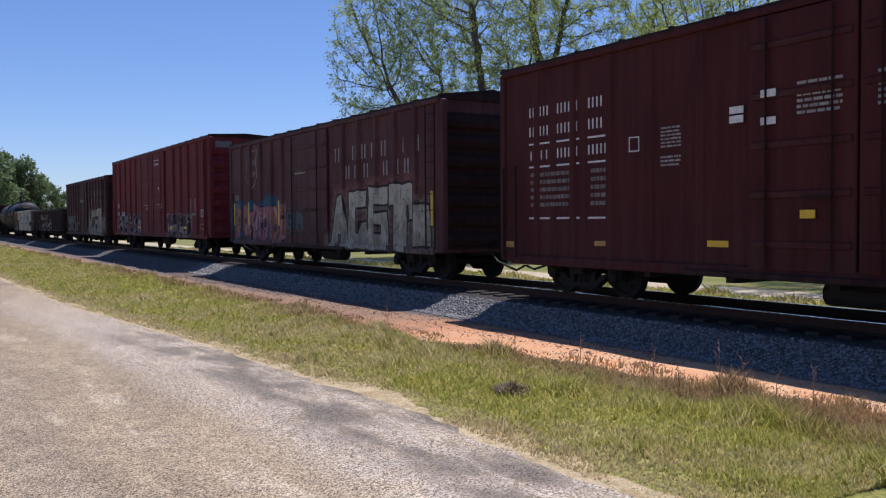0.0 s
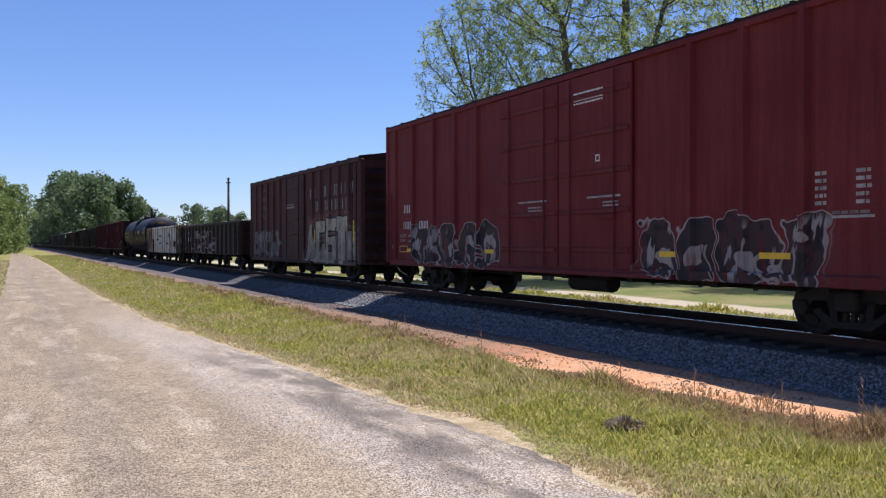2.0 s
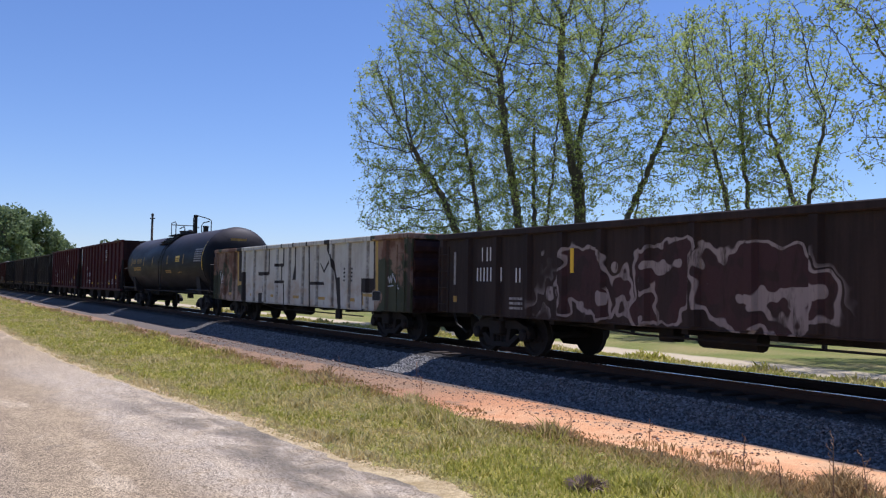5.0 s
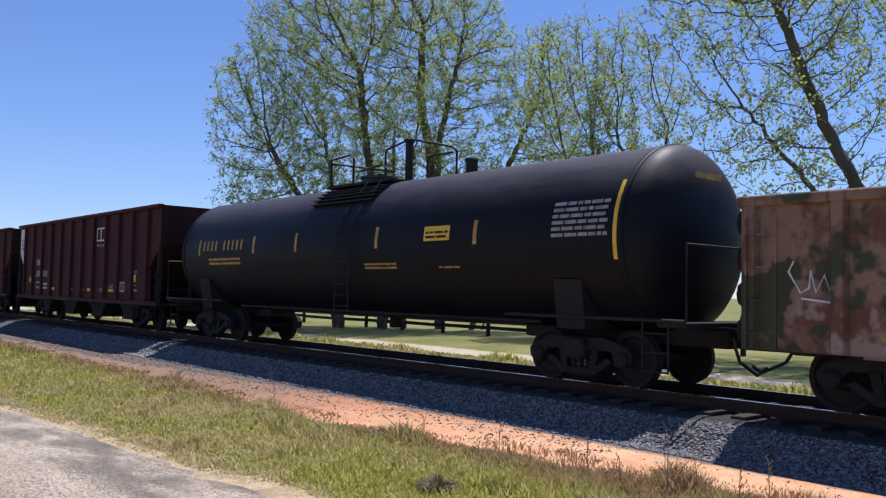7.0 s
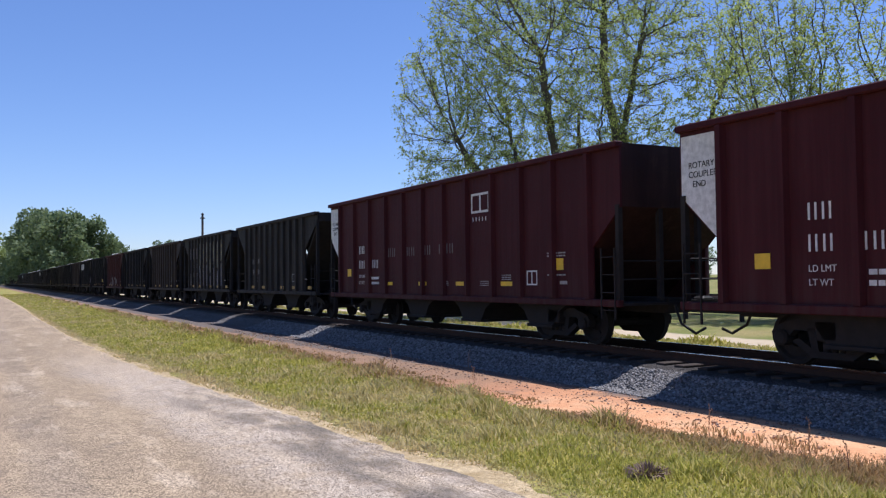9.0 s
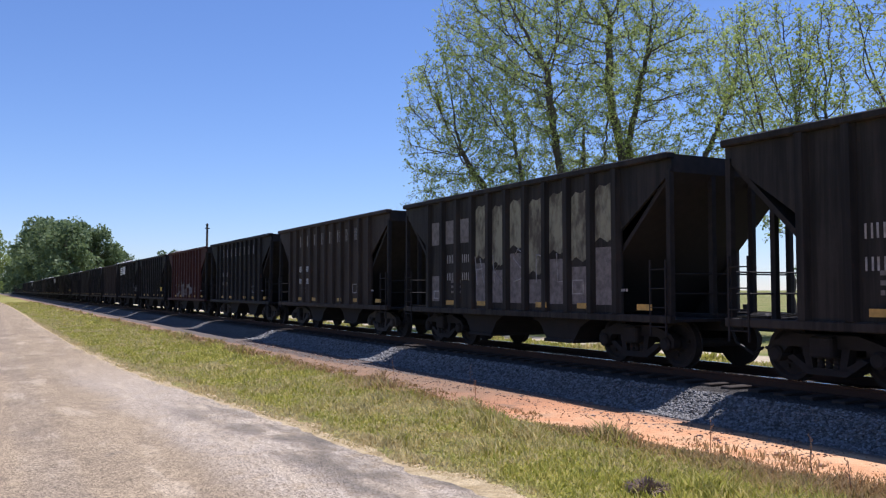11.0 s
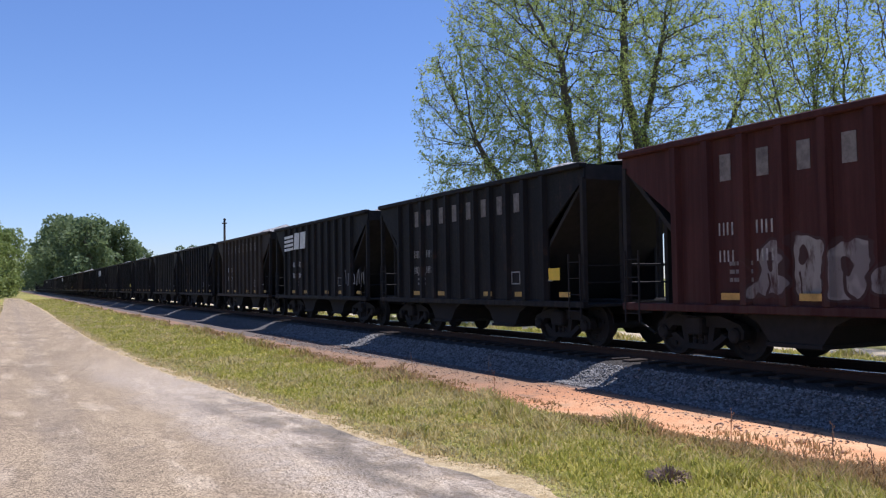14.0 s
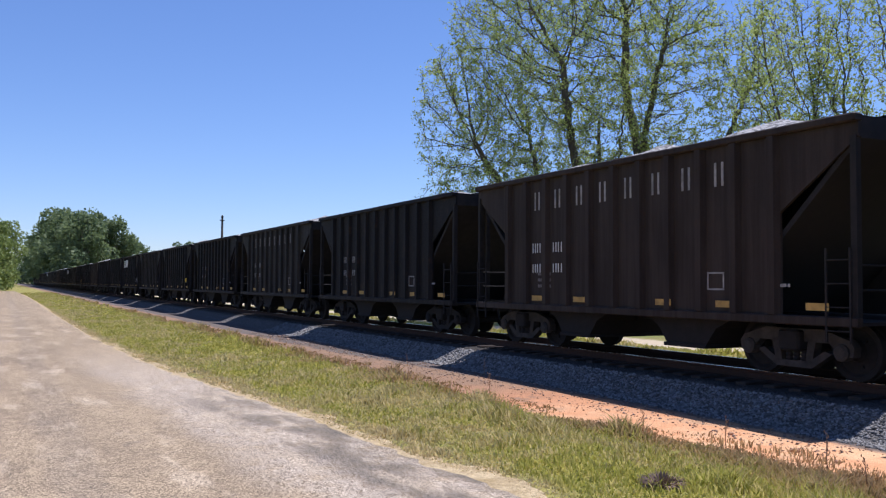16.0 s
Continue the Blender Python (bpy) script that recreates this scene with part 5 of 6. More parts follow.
# the maroon flat-sided boxcar
c = seat(boxcar("maroon flat-sided steel boxcar with white stencils and yellow reflectors", -2.7, 12.5, 0.60, 4.60, CN_PAINT, END_RUST, [-6.4, -5.2, -4.0, -2.9, 2.3, 3.4, 4.4, 5.4, 6.5], (-2.2, 1.35), 2, 0.1, flat_side=True), -2.7, 12.5)
for y, counts in ((6.75, (3, 3, 4)), (5.88, (3, 3, 3)), (4.98, (2, 2, 3))):
    for n, z0, z1 in zip(counts, (3.55, 3.16, 2.69), (3.74, 3.35, 2.87)):
        letters(c, WHITE, y, z0, z1, [.17 if n < 4 else .13] * n, 0.05 if n < 4 else 0.035)
for z in (2.99, 2.53, 1.50):
    part("stripe", plate(6.1, 6.75, z, z + 0.035), WHITE, c)
    part("stripe", plate(5.22, 5.88, z, z + 0.035), WHITE, c)
    part("stripe", plate(4.35, 4.98, z, z + 0.035), WHITE, c)
part("stripe", plate(5.43, 5.47, 1.535, 2.53), WHITE, c)
small_print(c, PALE, 5.5, 6.7, 1.75, 2.5, 5)
small_print(c, PALE, 4.35, 4.9, 1.75, 2.5, 5)
small_print(c, FADED, 2.72, 3.16, 2.68, 3.05, 6)
small_print(c, FADED, 2.72, 3.16, 2.37, 2.57, 3)
small_print(c, FADED, -0.2, 0.5, 2.95, 3.45, 6, -1.606)
small_print(c, FADED, -1.6, -0.7, 2.95, 3.45, 6, -1.606)
part("mark_frame", ring(3.66, 3.91, 2.66, 2.92, 0.02), WHITE, c)
part("reflector", plate(1.75, 2.16, 1.04, 1.14), YELLOW, c)
part("reflector", plate(7.28, 7.58, 0.92, 1.04), DULLYEL, c)
part("reflector", plate(4.34, 4.8, 1.0, 1.09), DULLYEL, c)
part("reflector", plate(0.18, 0.42, 1.48, 1.6, -1.632), YELLOW, c)
for y, z in ((1.58, 3.08), (1.58, 2.94), (0.96, 3.25), (0.96, 2.85)):
    part("patch", plate(y - 0.13, y + 0.13, z, z + 0.11, -1.56 if y > 1.4 else -1.63), WHITE, c)

# brown boxcars with lettering panels and paint-sprayed sides
def wide_name(car, y, z, mat):
    for k, w in enumerate((.34, .12, .28, .28, .30, .30, .28, .12, .30)):
        letters(car, mat, y - 0.578 * k, z - 0.04, z + 0.36, [w], 0)
    for k, w in enumerate((.28, .26, .30, .26, .28, .30, .26)):
        letters(car, mat, y - 0.72 - 0.57 * k, z - 0.56, z - 0.18, [w], 0)


def shield(y, z, w, h, mat, car):
    pts = [(0, 0.5), (0.25, 0.44), (0.5, 0.5), (0.42, 0.15), (0.5, -0.2), (0.25, -0.42), (0, -0.5), (-0.25, -0.42), (-0.5, -0.2), (-0.42, 0.15), (-0.5, 0.5), (-0.25, 0.44), (0, 0.5)]
    s = Solid().tube([(-1.524, y + a * w, z + b * h) for a, b in pts], 0.018, 5)
    part("emblem", s, mat, car, "pale shield outline")
    letters(car, mat, y + w * 0.3, z + h * 0.08, z + h * 0.24, [.1] * 6, 0.05)
    letters(car, mat, y + w * 0.25, z - h * 0.2, z - h * 0.06, [.1] * 5, 0.05)


POSTS50 = [-6.5, -5.45, -4.4, -3.35, -2.35, 2.35, 3.35, 4.4, 5.45, 6.5]
c = seat(boxcar("brown steel boxcar covered along its foot in pink and cream graffiti", 15.05, 30.4, 0.68, 4.42, WC_PAINT, END_RUST, POSTS50, (-1.35, 1.95), 1, 0.22), 15.05, 30.4)
wide_name(c, -1.76, 3.25, FADED)
shield(5.4, 3.4, 1.15, 1.4, FADED, c)
letters(c, FADED, 7.3, 2.30, 2.50, [.2, .2], 0.08)
letters(c, FADED, 7.3, 1.95, 2.16, [.16, .16, .16], 0.07)
for y in (7.35, 5.75, 2.75, -7.25):
    part("reflector", plate(y - 0.05, y + 0.05, 1.35, 2.2), YELLOW, c)
small_print(c, FADED, 0.3, 1.1, 3.0, 3.2, 2, -1.606)

c = seat(boxcar("tall bright-red steel boxcar with double doors and dark scrawls", 33.15, 52.45, 0.80, 5.08, RED_PAINT, RED_PAINT, [-9.0, -7.85, -6.45, -5.25, -4.03, 3.75, 5.0, 6.3, 7.7, 9.0], (-2.5, 2.5), 2, 0.10, truck_in=2.7), 33.15, 52.45)
part("mark_frame", ring(-8.62, -8.28, 1.72, 2.02, 0.03), WHITE, c)
part("mark_frame", plate(-8.465, -8.435, 1.75, 1.99), WHITE, c)
part("reflector", ring(-8.75, -8.2, 1.18, 1.42, 0.03), DULLYEL, c)
for y, w in ((-3.41, .42), (-5.89, .62), (3.16, .45), (7.95, .5)):
    part("reflector", plate(y - w / 2, y + w / 2, 1.19, 1.29), YELLOW, c)
part("reflector", ring(8.16, 8.75, 1.18, 1.38, 0.03), DULLYEL, c)
small_print(c, WHITE, -1.6, -0.6, 4.34, 4.62, 4, -1.606)
part("stripe", plate(-2.2, -1.1, 2.36, 2.40, -1.63), FADED, c)
small_print(c, FADED, -2.1, -1.6, 2.18, 2.32, 2, -1.606)
part("stripe", plate(0.4, 1.6, 2.36, 2.40, -1.63), FADED, c)
small_print(c, FADED, 0.6, 1.2, 2.16, 2.3, 2, -1.606)
part("mark_frame", ring(-1.5, -1.36, 3.1, 3.24, 0.025, -1.606), WHITE, c)
part("stripe", plate(-7.65, -6.95, 1.80, 1.84), FADED, c)
small_print(c, FADED, -6.85, -6.65, 2.0, 2.55, 5)
small_print(c, FADED, -7.6, -7.35, 2.0, 2.55, 5)
small_print(c, PALE, -7.6, -6.95, 1.86, 1.95, 1)
letters(c, WHITE, 8.42, 2.36, 2.60, [.19, .19], 0.06)
letters(c, WHITE, 8.48, 1.88, 2.10, [.12, .17, .17], 0.045)
letters(c, WHITE, 7.32, 1.88, 2.10, [.17, .17, .17], 0.045)
writing("LD LMT", 0.13, 8.70, 1.63, FADED, c)
writing("LT WT", 0.13, 8.70, 1.48, FADED, c)
small_print(c, FADED, 7.65, 8.08, 1.65, 1.73, 1)
small_print(c, FADED, 7.75, 8.08, 1.49, 1.57, 1)
small_print(c, FADED, 9.1, 9.35, 1.30, 1.44, 2)
part("fascia", Solid().box(-1.45, 1.45, -9.73, -9.66, 4.52, 5.0), RED_PAINT, c, "weathered red fascia at the car's end")
part("patch", Solid().box(-1.3, -0.6, -9.742, -9.731, 4.6, 4.86), PALE, c)
part("patch", Solid().box(0.1, 1.1, -9.742, -9.731, 4.6, 4.86), FADED, c)

c = seat(boxcar("dark brown steel boxcar with pale lettering and cream graffiti", 54.9, 70.0, 0.68, 4.42, WC2_PAINT, END_RUST, POSTS50, (-1.3, 1.6), 1, 0.22), 54.9, 70.0)
wide_name(c, -1.92, 3.28, FADED)
shield(5.0, 3.3, 1.0, 1.4, PALE, c)
for y in (-6.87, -2.5, 4.4, 2.5, -4.4):
    part("reflector", plate(y - 0.05, y + 0.05, 1.5, 2.25 if y == -6.87 else 2.0), YELLOW if y < 0 else DULLYEL, c)
small_print(c, FADED, 0.0, 1.2, 2.95, 3.2, 2, -1.606)
part("mark_frame", ring(-5.5, -4.95, 1.75, 2.05, 0.03), BLACKLET, c)


def gondola(label, u0, u1, sill, top, paint, n_posts, rim, truck_in=1.9, reach=0.7):
    """An open high-sided car: walls round a hollow, posts, rim."""
    h = (u1 - u0) / 2
    car = tagged(new("gondola", None), label, "gondola", "cars of the goods train")
    for sx in (-1, 1):
        a, b = sorted((sx * 1.46, sx * 1.52))
        part("side_wall", Solid().box(a, b, -h, h, sill, top - 0.02), paint, car)
        a, b = sorted((sx * 1.42, sx * 1.62))
        part("top_rim", Solid().box(a, b, -h - 0.03, h + 0.03, top - 0.14, top, 0.02), rim, car)
        a, b = sorted((sx * 1.45, sx * 1.53))
        part("side_sill", Solid().box(a, b, -h + 1.6, h - 1.6, sill - 0.035, sill - 0.002, 0.006), rim, car)
    for k in range(n_posts):
        side_posts(car, -h + 0.15 + (2 * h - 0.3) * k / (n_posts - 1), 0.12, 0.07, 0.09, sill + 0.02, top - 0.14, paint)
    for sgn in (-1, 1):
        part("end_wall", end_sheet(sgn * h, sill, top - 0.1, 4, sgn), END_RUST, car, "ribbed end wall")
        part("end_rim", Solid().box(-1.5, 1.5, *sorted((sgn * (h - 0.1), sgn * (h + 0.08))), top - 0.15, top - 0.005, 0.02), rim, car)
        part("end_ladder", ladder(sgn * (h - 0.34), sill, top - 0.3, n=4), rim, car)
    part("floor", Solid().box(-1.47, 1.47, -h + 0.02, h - 0.02, sill - 0.02, sill + 0.06), GRIME_AND_SHADE, car)
    under = Solid().box(-0.35, 0.35, -h + 0.1, h - 0.1, 0.66, sill - 0.021, 0.02)
    for k in range(8):
        y = -h * 0.72 + k * h * 1.44 / 7
        part("crossbearer", Solid().box(-1.4, 1.4, y - 0.07, y + 0.07, sill - 0.12, sill - 0.02), GRIME_AND_SHADE, car)
    part("brake_rod", Solid().tube([(-1.2, -h * 0.6, sill - 0.22), (-1.2, h * 0.25, sill - 0.20), (-1.1, h * 0.45, sill - 0.1)], 0.02, 6), GRIME_AND_SHADE, car)
    part("brake_lever", Solid().box(-1.24, -1.16, -h * 0.42, -h * 0.38, sill - 0.36, sill - 0.04), GRIME_AND_SHADE, car)
    part("air_tank", Solid().tube([(-0.8, -0.2, sill - 0.2), (-0.8, 1.0, sill - 0.2)], 0.16, 10), GRIME_AND_SHADE, car)
    part("brake_valve", Solid().box(-1.0, -0.7, 1.5, 1.85, sill - 0.3, sill - 0.03, 0.02), GRIME_AND_SHADE, car)
    part("underframe", under, GRIME_AND_SHADE, car)
    truck(car, -h + truck_in)
    truck(car, h - truck_in)
    couplers(car, h, reach)
    return car


c = seat(gondola("black-brown open steel gondola with white numerals and scrawled graffiti", 72.3, 89.1, 0.86, 2.68, ICG_PAINT, 16, ICG_PAINT), 72.3, 89.1)
letters(c, WHITE, 6.68, 2.02, 2.32, [.1, .2, .2], 0.1)
letters(c, WHITE, 6.85, 1.58, 1.88, [.2, .2, .2, .2], 0.06)
letters(c, WHITE, 5.4, 1.56, 1.86, [.2, .2], 0.06)
part("drip", plate(7.72, 7.8, 1.5, 2.25), FADED, c, "white paint dribble")
part("reflector", plate(3.53, 3.63, 1.75, 2.22), YELLOW, c)
part("reflector", plate(7.66, 7.8, 1.1, 1.24), DULLYEL, c)
small_print(c, FADED, 5.0, 5.6, 1.0, 1.3, 3)

c = seat(gondola("whitewashed rusty open gondola with black graffiti strokes and brown ends", 90.55, 107.2, 0.78, 2.80, WHITEGON, 15, WHITEGON), 90.55, 107.2)
part("reflector", plate(8.16, 8.28, 1.0, 1.9), YELLOW, c)
part("reflector", plate(-8.28, -8.16, 1.1, 1.8), DULLYEL, c)
for run in ([(7.59, 1.93), (7.66, 1.8), (7.5, 1.53), (7.39, 1.59), (7.37, 1.81), (7.3, 1.54), (7.19, 1.76), (7.1, 1.5), (7.06, 1.92), (7.04, 1.43)], [(7.49, 1.46), (6.96, 1.4)],
            [(-7.05, 1.47), (-7.14, 1.68), (-7.2, 1.52), (-7.25, 1.7), (-7.3, 1.53), (-7.36, 1.76), (-7.7, 1.36)], [(-7.12, 1.43), (-7.41, 1.45)]):
    part("scrawl", Solid().tube([(-1.53, y, z) for y, z in run], [0.016] * len(run), 5), WHITE, c, "white scrawled tag")
for y, w in ((3.7, .46), (1.53, .45), (-0.62, .5), (-2.73, .5), (-4.85, .46), (6.25, .55)):
    part("reflector", plate(y - w / 2, y + w / 2, 0.98, 1.07), DULLYEL, c)
part("mark_panel", plate(-6.68, -6.2, 1.03, 1.3), BLACKLET, c, "black stencil panel")
part("mark_frame", ring(-6.68, -6.2, 1.03, 1.3, 0.015, -1.5285), FADED, c)
small_print(c, BLACKLET, -4.9, -4.3, 1.55, 2.0, 4)


RAILINGS = [
    ("railing", [(-0.6, 2.15, -0.05), (-0.6, 2.15, 0.68), (-0.6, 1.36, 0.72), (-0.6, 1.21, 0.62), (-0.6, 1.21, -0.02)]),
    ("railing", [(-0.6, 2.15, 0.6), (0.6, 2.15, 0.6), (0.6, 2.15, -0.1)]),
    ("railing", [(0.6, 2.15, 0.6), (0.6, 1.18, 0.45)]),
    ("railing", [(0.3, 1.18, -0.05), (0.3, 1.18, 0.8), (0.25, 1.06, 0.92), (0.1, -0.0, 1.03), (0.4, -0.78, 0.85), (0.5, -1.03, 0.78), (0.6, -1.08, 0.7), (0.6, -1.08, -0.1)]),
    ("railing", [(-0.4, 1.18, 0.35), (-0.4, 0.35, 0.42), (-0.4, 0.2, 0.32), (-0.4, 0.2, -0.02)]),
    ("railing", [(0.3, -0.42, -0.05), (0.3, -0.42, 0.5), (0.35, -0.54, 0.62), (0.5, -1.08, 0.66)])]
MID_Y, POST_Y, VALVE_Y = 1.18, -0.0, -2.24


def tank_car():
    h, mid = 8.97, 0.53                       # half the length; the shell's middle lies beyond the hatch
    zc, r = 2.38, 1.55
    car = tagged(new("tank_car", None), "dusty black tank car with yellow reflectors and top railing", "tank car", "cars of the goods train")
    prof = [(-h + 0.42, 0.02)]
    for k in range(1, 9):
        a = k / 8 * math.pi / 2
        prof.append((-h + 1.12 - 0.70 * math.cos(a), r * math.sin(a)))
    prof += [(0.0, r)] + [(-a, b) for a, b in reversed(prof)]
    shell = Solid().lathe(prof, "y", 64)
    shell.v = [(a, b + mid, q + zc) for a, b, q in shell.v]
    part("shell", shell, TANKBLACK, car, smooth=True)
    for y in (-h + 1.15, h - 1.15):
        band = Solid().lathe([(y - 0.05, r - 0.02), (y - 0.05, r + 0.012), (y + 0.05, r + 0.012), (y + 0.05, r - 0.02)], "y", 64)
        band.v = [(a, b + mid, q + zc) for a, b, q in band.v]
        part("weld_band", band, TANKBLACK, car, smooth=True)
    part("manway", Solid().lathe([(zc + r - 0.1, 0.42), (zc + r + 0.12, 0.42), (zc + r + 0.15, 0.46), (zc + r + 0.2, 0.46), (zc + r + 0.23, 0.2)], "z", 20), TANKBLACK, car, "round hatch", at=pose(0, 1.0, 0))
    zt = zc + r - 0.02
    deck = part("platform", Solid().box(-0.75, 0.75, -0.35, 2.15, zt - 0.04, zt - 0.01), STEEL, car, "steel grating walkway")
    slat = Solid().box(-0.73, 0.73, -0.09, 0.09, zt - 0.01, zt + 0.025).mesh("slat", STEEL)
    for y in np.arange(-0.22, 2.1, 0.25):
        part("slat", slat, None, deck, at=pose(0, float(y), 0))
    for k in range(5):
        a = 0.52 + 0.085 * k                   # treads that follow the shell's curve
        x, z = -math.sin(a) * (r + 0.05), zc + math.cos(a) * (r + 0.05)
        part("tread", Solid().box(x - 0.05, x + 0.05, -0.45, 2.0, z - 0.015, z + 0.015), STEEL, deck)
    for y in (-0.3, 0.8, 1.9):
        part("tread_bracket", Solid().tube([(-math.sin(a) * (r + 0.02), y, zc + math.cos(a) * (r + 0.02)) for a in (0.46, 0.6, 0.74, 0.88)], 0.018, 5), STEEL, deck)
    for name, line in RAILINGS:
        part(name, Solid().tube([(x, y, zt + z) for x, y, z in line], 0.026, 6), STEEL, car)
    part("vent_pipe", Solid().lathe([(zt - 0.1, 0.09), (zt + 0.93, 0.09), (zt + 0.96, 0.13), (zt + 1.02, 0.12), (zt + 1.05, 0.04)], "z", 12), STEEL, car, at=pose(0.1, POST_Y, 0))
    part("valve", Solid().lathe([(zt - 0.15, 0.17), (zt + 0.05, 0.17), (zt + 0.06, 0.13), (zt + 0.28, 0.13), (zt + 0.3, 0.16), (zt + 0.34, 0.14)], "z", 12), STEEL, car, at=pose(0, VALVE_Y, 0))
    part("valve", Solid().tube([(0.1, MID_Y - 0.15, zt - 0.1), (0.1, MID_Y - 0.15, zt + 0.3)], 0.1, 10), STEEL, car)
    lad = Solid()
    for y in (-0.2, 0.3):
        lad.tube([(-0.8, y, zt), (-1.44, y, 3.1), (-1.64, y, 2.5), (-1.64, y, 1.0)], 0.018, 5)
    for k in range(8):
        z = 1.1 + k * 0.24
        lad.tube([(-1.64 if z < 2.6 else -1.58, -0.2, z), (-1.64 if z < 2.6 else -1.58, 0.3, z)], 0.013, 5)
    part("side_ladder", lad, STEEL, car)
    for sgn in (-1, 1):
        y = mid + sgn * (h - 2.3)
        end = mid + sgn * h
        s = Solid().prism([(-1.3, 0.9), (1.3, 0.9), (1.42, 1.7), (1.1, 1.42), (0.6, 1.02), (-0.6, 1.02), (-1.1, 1.42), (-1.42, 1.7)], "y", y - 0.3, y + 0.3)
        s.box(-0.4, 0.4, *sorted((end - sgn * 4.2, end)), 0.68, 0.98, 0.03)
        s.box(-1.5, 1.5, *sorted((end - sgn * 0.5, end)), 1.0, 1.08, 0.01)
        part("saddle", s, GRIME_AND_SHADE, car)
        rl = Solid()
        rl.tube([(-1.52, end - sgn * 3.6, 1.1), (-1.52, end, 1.1)], 0.03, 6)
        rl.tube([(-1.5, end, 1.1), (-1.5, end, 2.2), (1.5, end, 2.2), (1.5, end, 1.1)], 0.022, 6)
        for k in range(3):
            rl.tube([(-1.5, end - sgn * 0.75, 0.35 + 0.28 * k), (-1.5, end - sgn * 0.3, 0.35 + 0.28 * k)], 0.016, 5)
        for a in (0.75, 0.3):
            rl.tube([(-1.5, end - sgn * a, 0.33), (-1.5, end - sgn * a, 1.1)], 0.016, 5)
        part("grab_rail", rl, STEEL, car)
    pipe = Solid().tube([(-1.2, -h + 3.6, 0.98), (-1.2, h - 3.6, 0.98)], 0.03, 6)
    pipe.tube([(0, 0.2, 1.1), (0, 0.2, 0.62)], 0.16, 12)
    part("bottom_outlet", pipe, GRIME_AND_SHADE, car)

    def wrap(y0, y1, z0, z1, mat, name, rows=0):
        """A decal that follows the shell's curve."""
        s = Solid()
        def x_at(z):
            return -math.sqrt(max(r * r - (z - zc) ** 2, 0.01)) - 0.006
        strips = [(y0, y1, z0, z1)]
        if rows:
            q = random.Random(rows)
            strips = []
            for k in range(rows):
                a, y = z0 + (z1 - z0) * k / rows, y1
                while y > y0 + 0.03:
                    w = min(q.uniform(0.08, 0.3), y - y0)
                    strips.append((y - w, y, a, a + (z1 - z0) / rows * 0.55))
                    y -= w + 0.03
        for a, b, p, q2 in strips:
            m = max(1, int((q2 - p) / 0.12))
            for k in range(m):
                l, t = p + (q2 - p) * k / m, p + (q2 - p) * (k + 1) / m
                s.add([(x_at(l), a, l), (x_at(l), b, l), (x_at(t), b, t), (x_at(t), a, t)], [(0, 1, 2, 3)])
        ob = part(name, s, mat, car)
        if rows:
            tagged(ob, kind="stuff")

    wrap(-7.30, -7.16, 2.0, 3.25, YELLOW, "reflector")
    for y in (-4.05, -1.05, 2.15, 4.2, 7.3):
        wrap(y - 0.05, y + 0.05, 2.32, 2.76, DULLYEL, "reflector")
    wrap(-3.35, -2.6, 2.42, 2.7, YELLOW, "placard")
    wrap(-3.3, -2.65, 2.47, 2.64, BLACKLET, "fine_print", 2)
    wrap(-7.05, -5.9, 2.38, 3.0, FADED, "fine_print", 6)
    for k in range(10):
        if k != 4:
            wrap(6.97 - 0.24 * k, 7.06 - 0.24 * k, 2.44, 2.70, DULLYEL, "letter")
    wrap(4.9, 6.7, 2.06, 2.28, DULLYEL, "fine_print", 2)
    wrap(-1.7, -0.6, 1.9, 2.05, DULLYEL, "fine_print", 2)
    wrap(-3.6, -3.0, 1.9, 1.96, DULLYEL, "fine_print", 1)
    part("lettering", Solid().box(-0.5, 0.2, mid - h + 0.50, mid - h + 0.52, 3.3, 3.4), DULLYEL, car)
    for sgn in (-1, 1):
        truck(car, mid + sgn * (h - 2.3))
        part("coupler", coupler_mesh(0.5), STEEL, car, at=pose(0, mid + sgn * (h - 0.1), 0, 0, 0, 0 if sgn > 0 else 180))
    return seat(car, 107.7, 125.3)


tank_car()


